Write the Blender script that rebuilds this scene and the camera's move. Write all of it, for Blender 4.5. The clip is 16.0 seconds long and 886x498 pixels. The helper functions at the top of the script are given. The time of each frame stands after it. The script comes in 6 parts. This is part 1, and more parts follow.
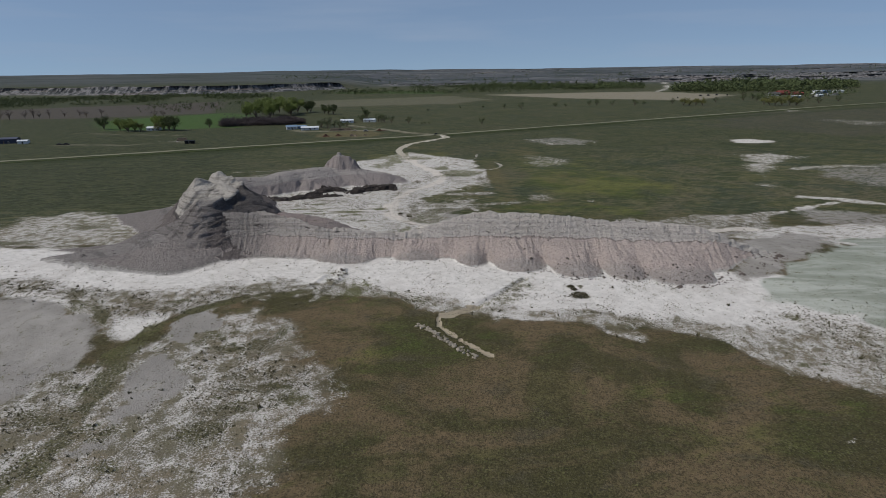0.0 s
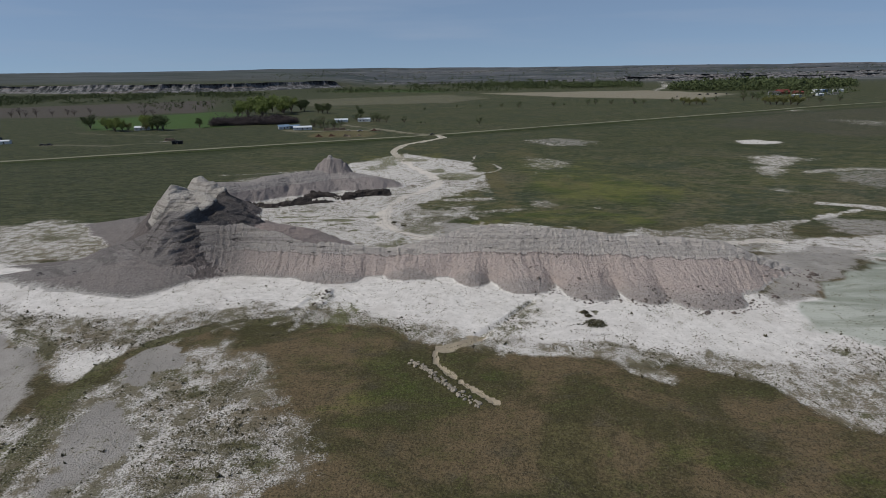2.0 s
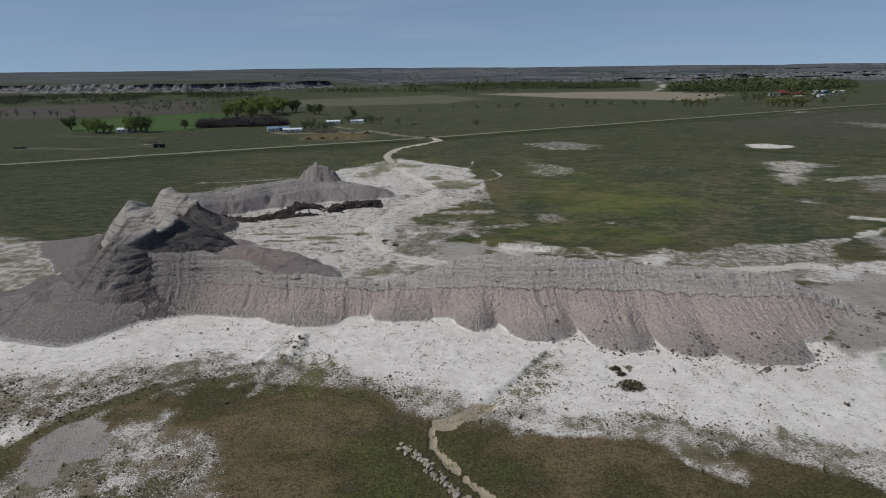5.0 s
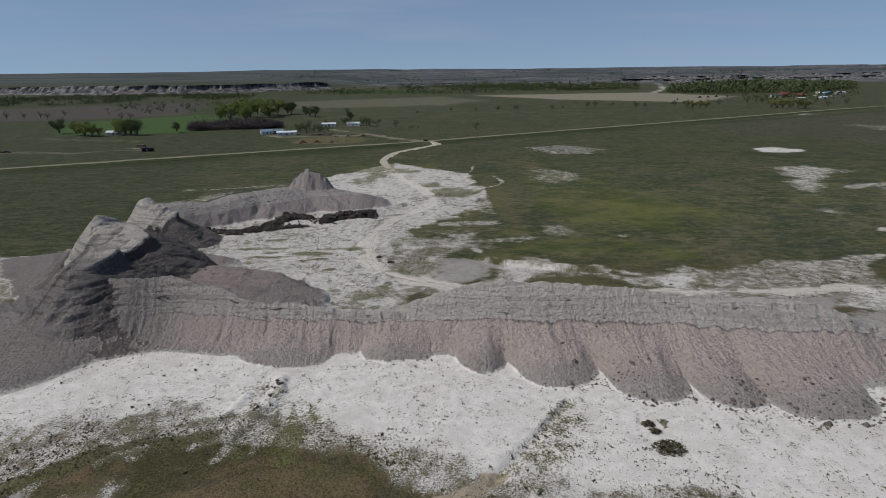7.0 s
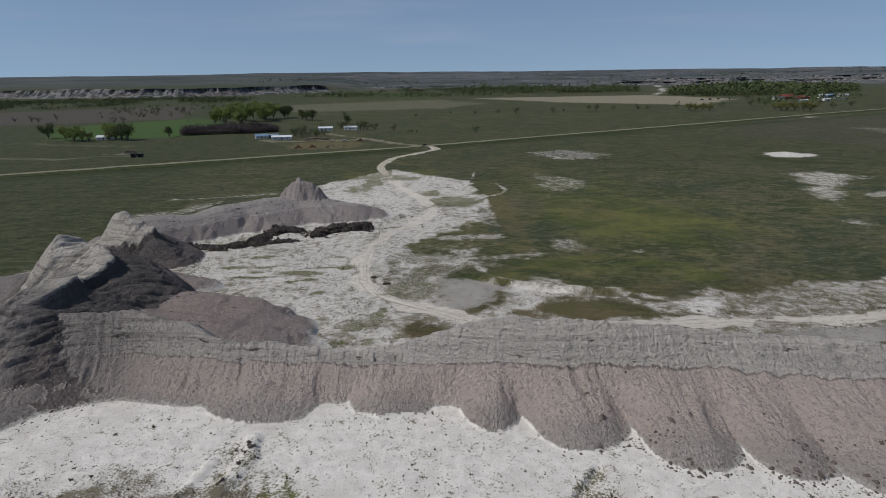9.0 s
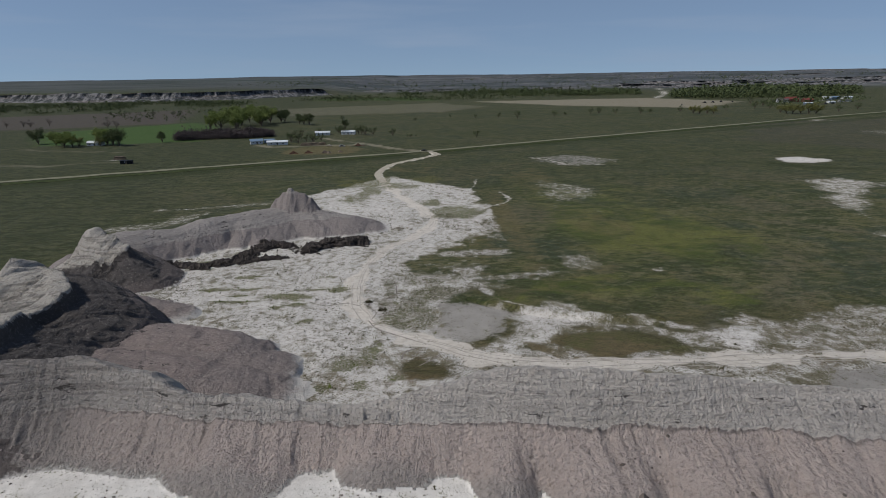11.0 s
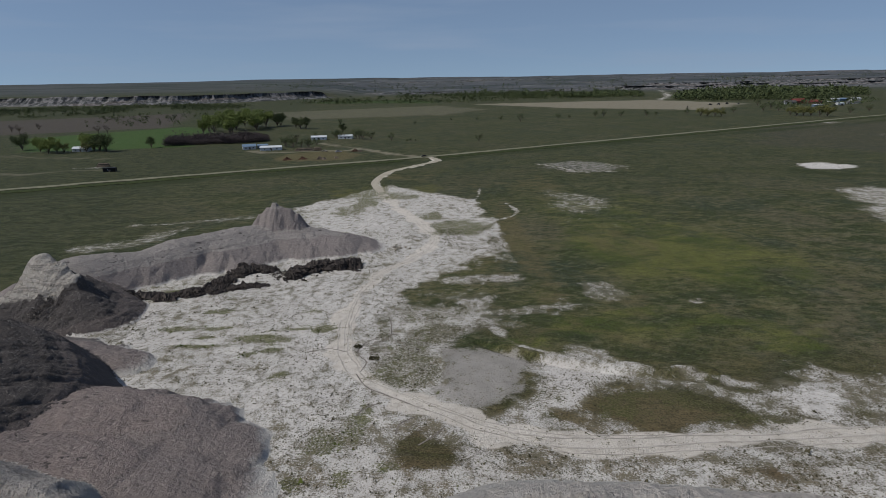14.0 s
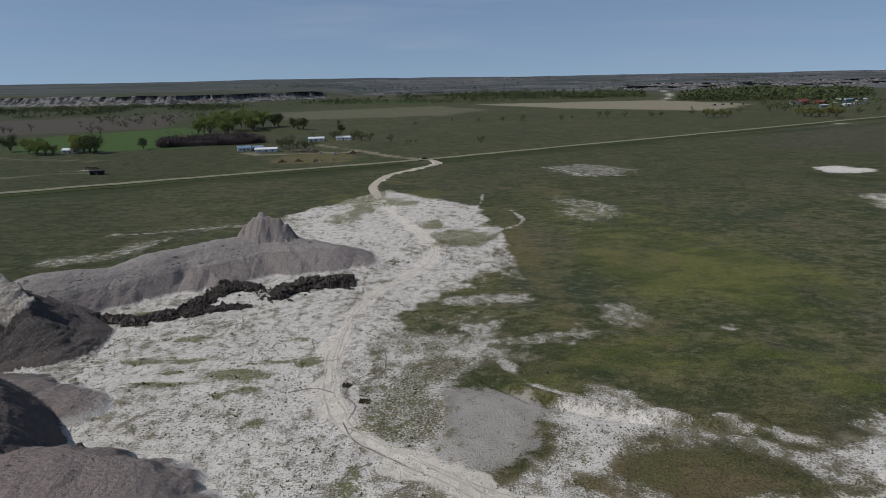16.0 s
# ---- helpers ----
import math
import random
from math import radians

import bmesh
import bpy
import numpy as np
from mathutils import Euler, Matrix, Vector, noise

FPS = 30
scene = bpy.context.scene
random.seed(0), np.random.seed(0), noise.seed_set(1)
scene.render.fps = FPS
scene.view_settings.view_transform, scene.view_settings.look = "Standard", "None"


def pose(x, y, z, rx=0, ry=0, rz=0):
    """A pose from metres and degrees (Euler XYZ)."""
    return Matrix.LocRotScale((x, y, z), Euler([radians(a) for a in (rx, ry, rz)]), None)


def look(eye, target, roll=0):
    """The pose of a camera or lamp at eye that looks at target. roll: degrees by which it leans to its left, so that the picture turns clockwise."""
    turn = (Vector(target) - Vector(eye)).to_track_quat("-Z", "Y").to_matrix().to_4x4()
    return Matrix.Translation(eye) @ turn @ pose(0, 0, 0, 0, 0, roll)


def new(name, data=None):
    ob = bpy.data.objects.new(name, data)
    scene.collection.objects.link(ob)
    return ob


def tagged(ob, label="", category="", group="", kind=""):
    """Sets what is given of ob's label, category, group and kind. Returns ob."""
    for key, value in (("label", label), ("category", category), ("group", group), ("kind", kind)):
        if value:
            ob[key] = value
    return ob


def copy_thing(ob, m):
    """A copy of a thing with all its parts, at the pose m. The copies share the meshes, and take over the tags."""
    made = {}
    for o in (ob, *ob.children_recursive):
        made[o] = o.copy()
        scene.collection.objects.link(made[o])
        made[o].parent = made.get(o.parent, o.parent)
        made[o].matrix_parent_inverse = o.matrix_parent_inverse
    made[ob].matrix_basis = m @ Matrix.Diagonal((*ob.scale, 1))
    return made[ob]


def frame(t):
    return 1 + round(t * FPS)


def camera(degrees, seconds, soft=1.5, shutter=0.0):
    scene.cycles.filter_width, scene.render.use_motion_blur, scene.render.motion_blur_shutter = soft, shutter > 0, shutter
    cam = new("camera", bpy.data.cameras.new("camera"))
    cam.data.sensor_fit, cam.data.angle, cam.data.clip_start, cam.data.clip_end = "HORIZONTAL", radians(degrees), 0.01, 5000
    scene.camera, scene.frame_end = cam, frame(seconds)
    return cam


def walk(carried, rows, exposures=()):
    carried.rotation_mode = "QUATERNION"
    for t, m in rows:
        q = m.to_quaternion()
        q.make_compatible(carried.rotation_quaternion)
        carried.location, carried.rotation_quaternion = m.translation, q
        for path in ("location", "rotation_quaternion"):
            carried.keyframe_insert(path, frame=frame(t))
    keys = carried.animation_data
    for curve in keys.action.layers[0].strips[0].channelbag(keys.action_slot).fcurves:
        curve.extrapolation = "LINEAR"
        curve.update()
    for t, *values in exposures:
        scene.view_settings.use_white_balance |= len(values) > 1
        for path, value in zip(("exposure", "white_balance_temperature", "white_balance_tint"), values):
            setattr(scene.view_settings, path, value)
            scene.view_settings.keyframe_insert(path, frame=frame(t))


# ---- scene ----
cam = camera(73.7, 16.0, soft=0.7)
PATH = [  # seconds, eye, yaw, pitch, roll
    (0.0, 0.24, -0.60, 48.72, -0.388, -17.130, -0.778),
    (0.5, 0.25, 3.57, 48.64, -0.479, -17.191, -0.770),
    (1.0, 0.26, 7.72, 48.58, -0.572, -17.231, -0.755),
    (1.5, 0.26, 11.84, 48.52, -0.664, -17.258, -0.732),
    (2.0, 0.25, 15.94, 48.46, -0.756, -17.275, -0.706),
    (2.5, 0.25, 20.01, 48.41, -0.845, -17.287, -0.679),
    (3.0, 0.23, 24.07, 48.37, -0.932, -17.294, -0.652),
    (3.5, 0.22, 28.11, 48.32, -1.014, -17.296, -0.627),
    (4.0, 0.20, 32.13, 48.28, -1.091, -17.293, -0.605),
    (4.5, 0.18, 36.14, 48.25, -1.163, -17.287, -0.589),
    (5.0, 0.16, 40.14, 48.21, -1.229, -17.275, -0.576),
    (5.5, 0.14, 44.12, 48.18, -1.289, -17.257, -0.570),
    (6.0, 0.12, 48.09, 48.14, -1.343, -17.230, -0.569),
    (6.5, 0.10, 52.06, 48.11, -1.391, -17.197, -0.573),
    (7.0, 0.08, 56.02, 48.08, -1.432, -17.155, -0.584),
    (7.5, 0.06, 59.98, 48.04, -1.467, -17.105, -0.600),
    (8.0, 0.04, 63.93, 48.01, -1.496, -17.048, -0.621),
    (8.5, 0.03, 67.88, 47.97, -1.520, -16.985, -0.647),
    (9.0, 0.01, 71.84, 47.93, -1.538, -16.916, -0.677),
    (9.5, 0.00, 75.79, 47.89, -1.550, -16.844, -0.708),
    (10.0, -0.00, 79.75, 47.85, -1.558, -16.772, -0.743),
    (10.5, -0.00, 83.71, 47.80, -1.562, -16.700, -0.778),
    (11.0, 0.00, 87.68, 47.75, -1.562, -16.633, -0.813),
    (11.5, 0.01, 91.66, 47.69, -1.559, -16.571, -0.848),
    (12.0, 0.03, 95.65, 47.63, -1.554, -16.519, -0.879),
    (12.5, 0.05, 99.65, 47.56, -1.546, -16.478, -0.908),
    (13.0, 0.08, 103.66, 47.49, -1.537, -16.446, -0.931),
    (13.5, 0.11, 107.69, 47.41, -1.526, -16.427, -0.950),
    (14.0, 0.16, 111.74, 47.32, -1.516, -16.418, -0.962),
    (14.5, 0.21, 115.80, 47.23, -1.505, -16.417, -0.966),
    (15.0, 0.27, 119.89, 47.12, -1.495, -16.420, -0.962),
    (15.5, 0.35, 123.99, 47.01, -1.486, -16.419, -0.948),
    (16.0, 0.43, 128.12, 46.89, -1.478, -16.406, -0.924),
]


def heading(x, y, z, yaw, pitch, roll):
    a, b = radians(yaw), radians(pitch)
    ahead = (-math.sin(a) * math.cos(b), math.cos(a) * math.cos(b), math.sin(b))
    return look((x, y, z), (x + ahead[0], y + ahead[1], z + ahead[2]), roll)


walk(cam, [(t, heading(*r)) for t, *r in PATH], [(0, 0.06), (4, 0.05), (7, 0.06), (9, 0.06), (11.2, 0.0), (12.4, -0.07), (14, -0.05), (15, 0.02), (16, 0.06)])

# ---- light and sky ----
SUN_FROM = Vector((-0.80, -0.20, 0.92)).normalized()
world = bpy.data.worlds.new("sky")
scene.world = world
world.use_nodes = True
wn = world.node_tree
wn.nodes.clear()
w_out = wn.nodes.new("ShaderNodeOutputWorld")
w_bg = wn.nodes.new("ShaderNodeBackground")
w_sky = wn.nodes.new("ShaderNodeTexSky")
w_sky.sky_type = "NISHITA"
w_sky.sun_disc = False
w_sky.sun_elevation = math.asin(SUN_FROM.z)
w_sky.sun_rotation = math.atan2(SUN_FROM.x, SUN_FROM.y)
w_sky.altitude = 900
w_sky.air_density = 1.0
w_sky.dust_density = 0.2
w_sky.ozone_density = 3.5
w_tc = wn.nodes.new("ShaderNodeTexCoord")
w_lift = wn.nodes.new("ShaderNodeVectorMath")
w_lift.inputs[1].default_value = (0, 0, 0.12)
wn.links.new(w_tc.outputs["Generated"], w_lift.inputs[0])
wn.links.new(w_lift.outputs["Vector"], w_sky.inputs["Vector"])
w_map = wn.nodes.new("ShaderNodeMapping")
w_map.inputs["Scale"].default_value = (1.5, 1.5, 14.0)
w_noise = wn.nodes.new("ShaderNodeTexNoise")
w_noise.inputs["Scale"].default_value = 2.2
w_noise.inputs["Detail"].default_value = 5
w_ramp = wn.nodes.new("ShaderNodeMapRange")
w_ramp.inputs["From Min"].default_value = 0.5
w_ramp.inputs["From Max"].default_value = 0.78
w_ramp.inputs["To Min"].default_value = 0.30
w_ramp.inputs["To Max"].default_value = 0.62
w_mix = wn.nodes.new("ShaderNodeMix")
w_mix.data_type = "RGBA"
w_mix.inputs["B"].default_value = (3.5, 4.45, 6.05, 1)
wn.links.new(w_tc.outputs["Generated"], w_map.inputs["Vector"])
wn.links.new(w_map.outputs["Vector"], w_noise.inputs["Vector"])
wn.links.new(w_noise.outputs["Fac"], w_ramp.inputs["Value"])
wn.links.new(w_ramp.outputs["Result"], w_mix.inputs["Factor"])
wn.links.new(w_sky.outputs["Color"], w_mix.inputs["A"])
wn.links.new(w_mix.outputs["Result"], w_bg.inputs["Color"])
wn.links.new(w_bg.outputs["Background"], w_out.inputs["Surface"])
w_bg.inputs["Strength"].default_value = 0.076
sun = new("sun", bpy.data.lights.new("sun", "SUN"))
sun.data.energy = 3.3
sun.data.angle = radians(0.53)
sun.data.color = (1.0, 0.962, 0.90)
sun.matrix_world = look((0, 0, 300), Vector((0, 0, 300)) - SUN_FROM)


# ---- materials ----
class Nodes:
    """A small writer of node materials."""

    def __init__(self, name, rough=0.9):
        self.mat = bpy.data.materials.new(name)
        self.mat.use_nodes = True
        self.nt = self.mat.node_tree
        self.bsdf = self.nt.nodes["Principled BSDF"]
        self.bsdf.inputs["Roughness"].default_value = rough
        self.bsdf.inputs["Specular IOR Level"].default_value = 0.15
        self.pos = self.nt.nodes.new("ShaderNodeNewGeometry").outputs["Position"]

    def put(self, socket, value):
        if isinstance(value, bpy.types.NodeSocket):
            self.nt.links.new(value, socket)
        elif isinstance(value, tuple):
            socket.default_value = (*value, 1.0) if len(value) == 3 and len(socket.default_value) == 4 else value
        else:
            socket.default_value = value

    def math(self, op, a, b=0.0, clamp=False):
        n = self.nt.nodes.new("ShaderNodeMath")
        n.operation, n.use_clamp = op, clamp
        self.put(n.inputs[0], a)
        self.put(n.inputs[1], b)
        return n.outputs[0]

    def ramp(self, value, lo, hi, to_lo=0.0, to_hi=1.0):
        n = self.nt.nodes.new("ShaderNodeMapRange")
        n.interpolation_type = "SMOOTHSTEP"
        for key, v in (("Value", value), ("From Min", lo), ("From Max", hi), ("To Min", to_lo), ("To Max", to_hi)):
            self.put(n.inputs[key], v)
        return n.outputs["Result"]

    def noise(self, scale, detail=3, stretch=(1, 1, 1), rough=0.55, warp=0.0, where=None):
        m = self.nt.nodes.new("ShaderNodeMapping")
        self.put(m.inputs["Vector"], where or self.pos)
        m.inputs["Scale"].default_value = stretch
        n = self.nt.nodes.new("ShaderNodeTexNoise")
        for key, v in (("Scale", scale), ("Detail", detail), ("Roughness", rough), ("Distortion", warp)):
            n.inputs[key].default_value = v
        self.nt.links.new(m.outputs["Vector"], n.inputs["Vector"])
        return n.outputs["Fac"]

    def mix(self, fac, a, b, kind="MIX"):
        n = self.nt.nodes.new("ShaderNodeMix")
        n.data_type, n.blend_type = "RGBA", kind
        for key, v in (("Factor", fac), ("A", a), ("B", b)):
            self.put(n.inputs[key], v)
        return n.outputs["Result"]

    def attr(self, name):
        n = self.nt.nodes.new("ShaderNodeAttribute")
        n.attribute_name = name
        return n.outputs["Fac"]

    def random(self):
        return self.nt.nodes.new("ShaderNodeObjectInfo").outputs["Random"]

    def island(self):
        return self.nt.nodes.new("ShaderNodeNewGeometry").outputs["Random Per Island"]

    def done(self, colour, bump=None, strength=0.3, distance=0.1, rough=None):
        self.put(self.bsdf.inputs["Base Color"], colour)
        if rough is not None:
            self.put(self.bsdf.inputs["Roughness"], rough)
        if bump is not None:
            b = self.nt.nodes.new("ShaderNodeBump")
            b.inputs["Strength"].default_value, b.inputs["Distance"].default_value = strength, distance
            self.put(b.inputs["Height"], bump)
            self.nt.links.new(b.outputs["Normal"], self.bsdf.inputs["Normal"])
        return self.mat


def plain(name, colour, rough=0.8, vary=0.25, scale=3.0, metal=0.0):
    """Paint, metal or wood with soft stains and a fine grain."""
    n = Nodes(name, rough)
    n.bsdf.inputs["Metallic"].default_value = metal
    stain = n.ramp(n.noise(scale * 0.2, 4), 0.3, 0.7, 1 - vary, 1 + vary * 0.4)
    grain = n.ramp(n.noise(scale * 4, 2), 0.2, 0.8, 0.88, 1.08)
    k = n.math("MULTIPLY", stain, grain)
    return n.done(n.mix(1.0, colour, n.mix(k, (0, 0, 0), (1, 1, 1)), "MULTIPLY"))


def ground_material():
    n = Nodes("plain_soil_and_grass", 0.95)
    big = n.noise(0.018, 4, warp=0.6)
    mid = n.noise(0.11, 4, (1, 0.7, 1), warp=0.5)
    small = n.noise(0.7, 4)
    fine = n.noise(3.2, 3)
    grit = n.noise(9.0, 2)
    # speckle of tussocks, drawn out a little across the slope
    tuft = n.noise(2.9, 5, (1, 0.9, 1), 0.75)
    clump = n.noise(0.45, 4, (1, 0.8, 1), 0.6)
    lush, straw, sage = n.attr("lush"), n.attr("straw"), n.attr("sage")
    drift = n.noise(0.045, 5, (0.8, 1.2, 1), 0.65, 0.8)
    sward = n.noise(0.16, 5, (0.7, 1.3, 1), 0.68, 0.4)
    col = n.mix(n.ramp(drift, 0.42, 0.58), (0.064, 0.057, 0.024), (0.142, 0.103, 0.058))
    col = n.mix(n.ramp(sward, 0.50, 0.66, 0, 0.6), col, (0.064, 0.066, 0.024))
    col = n.mix(n.ramp(sward, 0.46, 0.30, 0, 0.7), col, (0.086, 0.074, 0.048))
    teal = n.noise(0.027, 4, (1, 0.75, 1), 0.6, 0.5)
    green = n.mix(n.ramp(drift, 0.42, 0.58), (0.042, 0.056, 0.019), (0.108, 0.106, 0.043))
    green = n.mix(n.ramp(big, 0.50, 0.60, 0, 0.7), green, (0.132, 0.113, 0.072))
    green = n.mix(n.ramp(teal, 0.52, 0.60, 0, 0.7), green, (0.036, 0.054, 0.036))
    green = n.mix(n.ramp(sward, 0.53, 0.60, 0, 0.75), green, (0.142, 0.130, 0.076))
    green = n.mix(n.ramp(sward, 0.46, 0.39, 0, 0.6), green, (0.028, 0.040, 0.016))
    mottle = n.noise(0.42, 6, (0.8, 1.1, 1), 0.72, 0.3)
    green = n.mix(n.ramp(mottle, 0.49, 0.41, 0, 0.8), green, (0.030, 0.044, 0.012))
    green = n.mix(n.ramp(mottle, 0.53, 0.61, 0, 0.6), green, (0.165, 0.155, 0.088))
    # cloud shade over the left prairie, put into a darker grass colour
    dim_grass_col = n.mix(n.ramp(sward, 0.42, 0.58), (0.020, 0.032, 0.012), (0.052, 0.060, 0.026))
    dim_grass_col = n.mix(n.ramp(mottle, 0.52, 0.60, 0, 0.6), dim_grass_col, (0.105, 0.105, 0.060))
    green = n.mix(n.math("MULTIPLY", n.attr("sedge"), 0.95), green, dim_grass_col)
    col = n.mix(n.attr("far"), col, green)
    col = n.mix(n.ramp(n.math("ADD", lush, n.math("MULTIPLY", n.math("SUBTRACT", sward, 0.5), 1.6)), 0.15, 0.9, 0, 0.9), col, n.mix(n.ramp(drift, 0.4, 0.6), (0.060, 0.082, 0.016), (0.135, 0.142, 0.036)))
    col = n.mix(n.ramp(n.math("ADD", straw, n.math("MULTIPLY", n.math("SUBTRACT", sward, 0.5), 1.6)), 0.25, 0.95, 0, 0.75), col, (0.150, 0.122, 0.058))
    col = n.mix(n.ramp(small, 0.40, 0.70, 0.0, 0.5), col, n.mix(0.6, col, (0.022, 0.022, 0.010)))
    col = n.mix(n.ramp(tuft, 0.42, 0.53, 0.85, 0.0), col, n.mix(0.72, col, (0.018, 0.017, 0.009)))
    col = n.mix(n.ramp(fine, 0.54, 0.66, 0.0, 0.5), col, n.mix(0.32, col, (0.27, 0.235, 0.16)))
    col = n.mix(n.math("MULTIPLY", n.attr("field"), 0.85), col, n.mix(mid, (0.19, 0.17, 0.125), (0.25, 0.22, 0.165)))
    col = n.mix(n.math("MULTIPLY", n.attr("plough"), 0.85), col, n.mix(mid, (0.056, 0.047, 0.042), (0.080, 0.066, 0.058)))
    col = n.mix(n.math("MULTIPLY", n.attr("crop"), 0.9), col, n.mix(mid, (0.035, 0.070, 0.016), (0.052, 0.092, 0.022)))
    col = n.mix(n.math("MULTIPLY", n.attr("verge"), 0.9), col, n.mix(small, (0.022, 0.030, 0.010), (0.034, 0.042, 0.016)))
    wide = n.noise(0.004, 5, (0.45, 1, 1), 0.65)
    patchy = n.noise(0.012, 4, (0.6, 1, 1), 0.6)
    # far steppe: distance haze is painted into its colours as blue-grey
    hazed_steppe = n.mix(n.ramp(wide, 0.35, 0.6), (0.030, 0.040, 0.040), (0.078, 0.082, 0.090))
    hazed_steppe = n.mix(n.math("MULTIPLY", n.ramp(patchy, 0.54, 0.60, 0, 0.7), n.math("SUBTRACT", 1.0, n.attr("sedge"))), hazed_steppe, (0.24, 0.225, 0.22))
    hazed_steppe = n.mix(n.ramp(patchy, 0.40, 0.33, 0, 0.8), hazed_steppe, (0.030, 0.038, 0.034))
    col = n.mix(n.attr("hazed_steppe"), col, hazed_steppe)
    # salt crust, broken by tussocks
    speck = n.noise(3.8, 3, (1, 1, 1), 0.6)
    broken = n.math("ADD", n.math("MULTIPLY", n.math("SUBTRACT", speck, 0.5), 1.7), n.math("ADD", n.math("MULTIPLY", n.math("SUBTRACT", clump, 0.5), 2.0), n.math("MULTIPLY", n.math("SUBTRACT", mid, 0.5), 0.9)))
    salt = n.math("MULTIPLY", n.ramp(n.math("ADD", n.attr("salt"), broken), 0.35, 0.95), n.ramp(n.attr("salt"), 0.03, 0.25))
    col = n.mix(n.ramp(n.attr("salt"), 0.2, 0.75, 0, 0.62), col, n.mix(small, (0.20, 0.178, 0.125), (0.27, 0.24, 0.185)))
    white = n.mix(n.ramp(small, 0.3, 0.7), (0.60, 0.57, 0.535), (0.50, 0.475, 0.445))
    white = n.mix(n.ramp(mid, 0.45, 0.7, 0, 0.6), white, (0.43, 0.40, 0.37))
    white = n.mix(n.ramp(speck, 0.35, 0.30, 0, 0.6), white, (0.18, 0.16, 0.13))
    white = n.mix(n.ramp(grit, 0.58, 0.70, 0, 0.3), white, (0.30, 0.27, 0.23))
    col = n.mix(salt, col, white)
    pan = n.ramp(n.math("ADD", n.attr("pan"), n.math("MULTIPLY", n.math("ADD", n.math("SUBTRACT", clump, 0.5), n.math("SUBTRACT", tuft, 0.5)), 1.3)), 0.3, 0.75)
    col = n.mix(pan, col, n.mix(n.ramp(mid, 0.35, 0.7), (0.245, 0.228, 0.207), (0.315, 0.293, 0.268)))
    mud = n.ramp(n.math("ADD", n.attr("mudflat"), n.math("MULTIPLY", n.math("SUBTRACT", mid, 0.5), 0.9)), 0.35, 0.75)
    swirl = n.noise(0.05, 5, (0.5, 1.6, 1), 0.65, 1.5)
    col = n.mix(mud, col, n.mix(n.ramp(swirl, 0.38, 0.62), (0.235, 0.250, 0.205), (0.36, 0.37, 0.325)))
    track = n.ramp(n.math("ADD", n.attr("track"), n.math("MULTIPLY", n.math("SUBTRACT", small, 0.5), 0.5)), 0.3, 0.7, 0, 0.9)
    col = n.mix(track, col, n.mix(n.ramp(small, 0.4, 0.7), (0.60, 0.55, 0.49), (0.50, 0.45, 0.39)))
    wash = n.ramp(n.math("ADD", n.attr("wash"), n.math("MULTIPLY", n.math("SUBTRACT", small, 0.5), 0.4)), 0.35, 0.6)
    col = n.mix(wash, col, n.mix(n.ramp(small, 0.3, 0.7), (0.34, 0.29, 0.21), (0.285, 0.24, 0.18)))
    rut = n.ramp(n.attr("rut"), 0.3, 0.8, 0, 0.75)
    col = n.mix(rut, col, (0.29, 0.255, 0.225))
    sage_f = n.ramp(n.math("ADD", sage, n.math("MULTIPLY", n.math("ADD", n.math("MULTIPLY", n.math("SUBTRACT", tuft, 0.5), 1.6), n.math("SUBTRACT", clump, 0.5)), 2.4)), 0.25, 0.9, 0, 0.93)
    col = n.mix(sage_f, col, n.mix(n.ramp(fine, 0.35, 0.65), n.mix(n.ramp(mid, 0.4, 0.6), (0.046, 0.044, 0.018), (0.054, 0.060, 0.018)), n.mix(small, (0.092, 0.085, 0.038), (0.14, 0.125, 0.066))))
    weed_f = n.ramp(n.math("ADD", n.attr("weeds"), n.math("MULTIPLY", n.math("SUBTRACT", n.math("ADD", tuft, n.math("MULTIPLY", clump, 0.5)), 0.75), 3.6)), 0.35, 0.85, 0, 0.88)
    col = n.mix(weed_f, col, n.mix(n.ramp(fine, 0.35, 0.65), (0.052, 0.058, 0.016), (0.135, 0.13, 0.05)))
    height = n.math("ADD", n.math("MULTIPLY", small, 0.5), n.math("MULTIPLY", fine, 0.35))
    relief = n.math("ADD", height, n.math("MULTIPLY", tuft, 0.7))
    return n.done(col, n.math("MULTIPLY", relief, n.math("SUBTRACT", 1.0, n.math("MULTIPLY", salt, 0.6))), 0.75, 0.4)


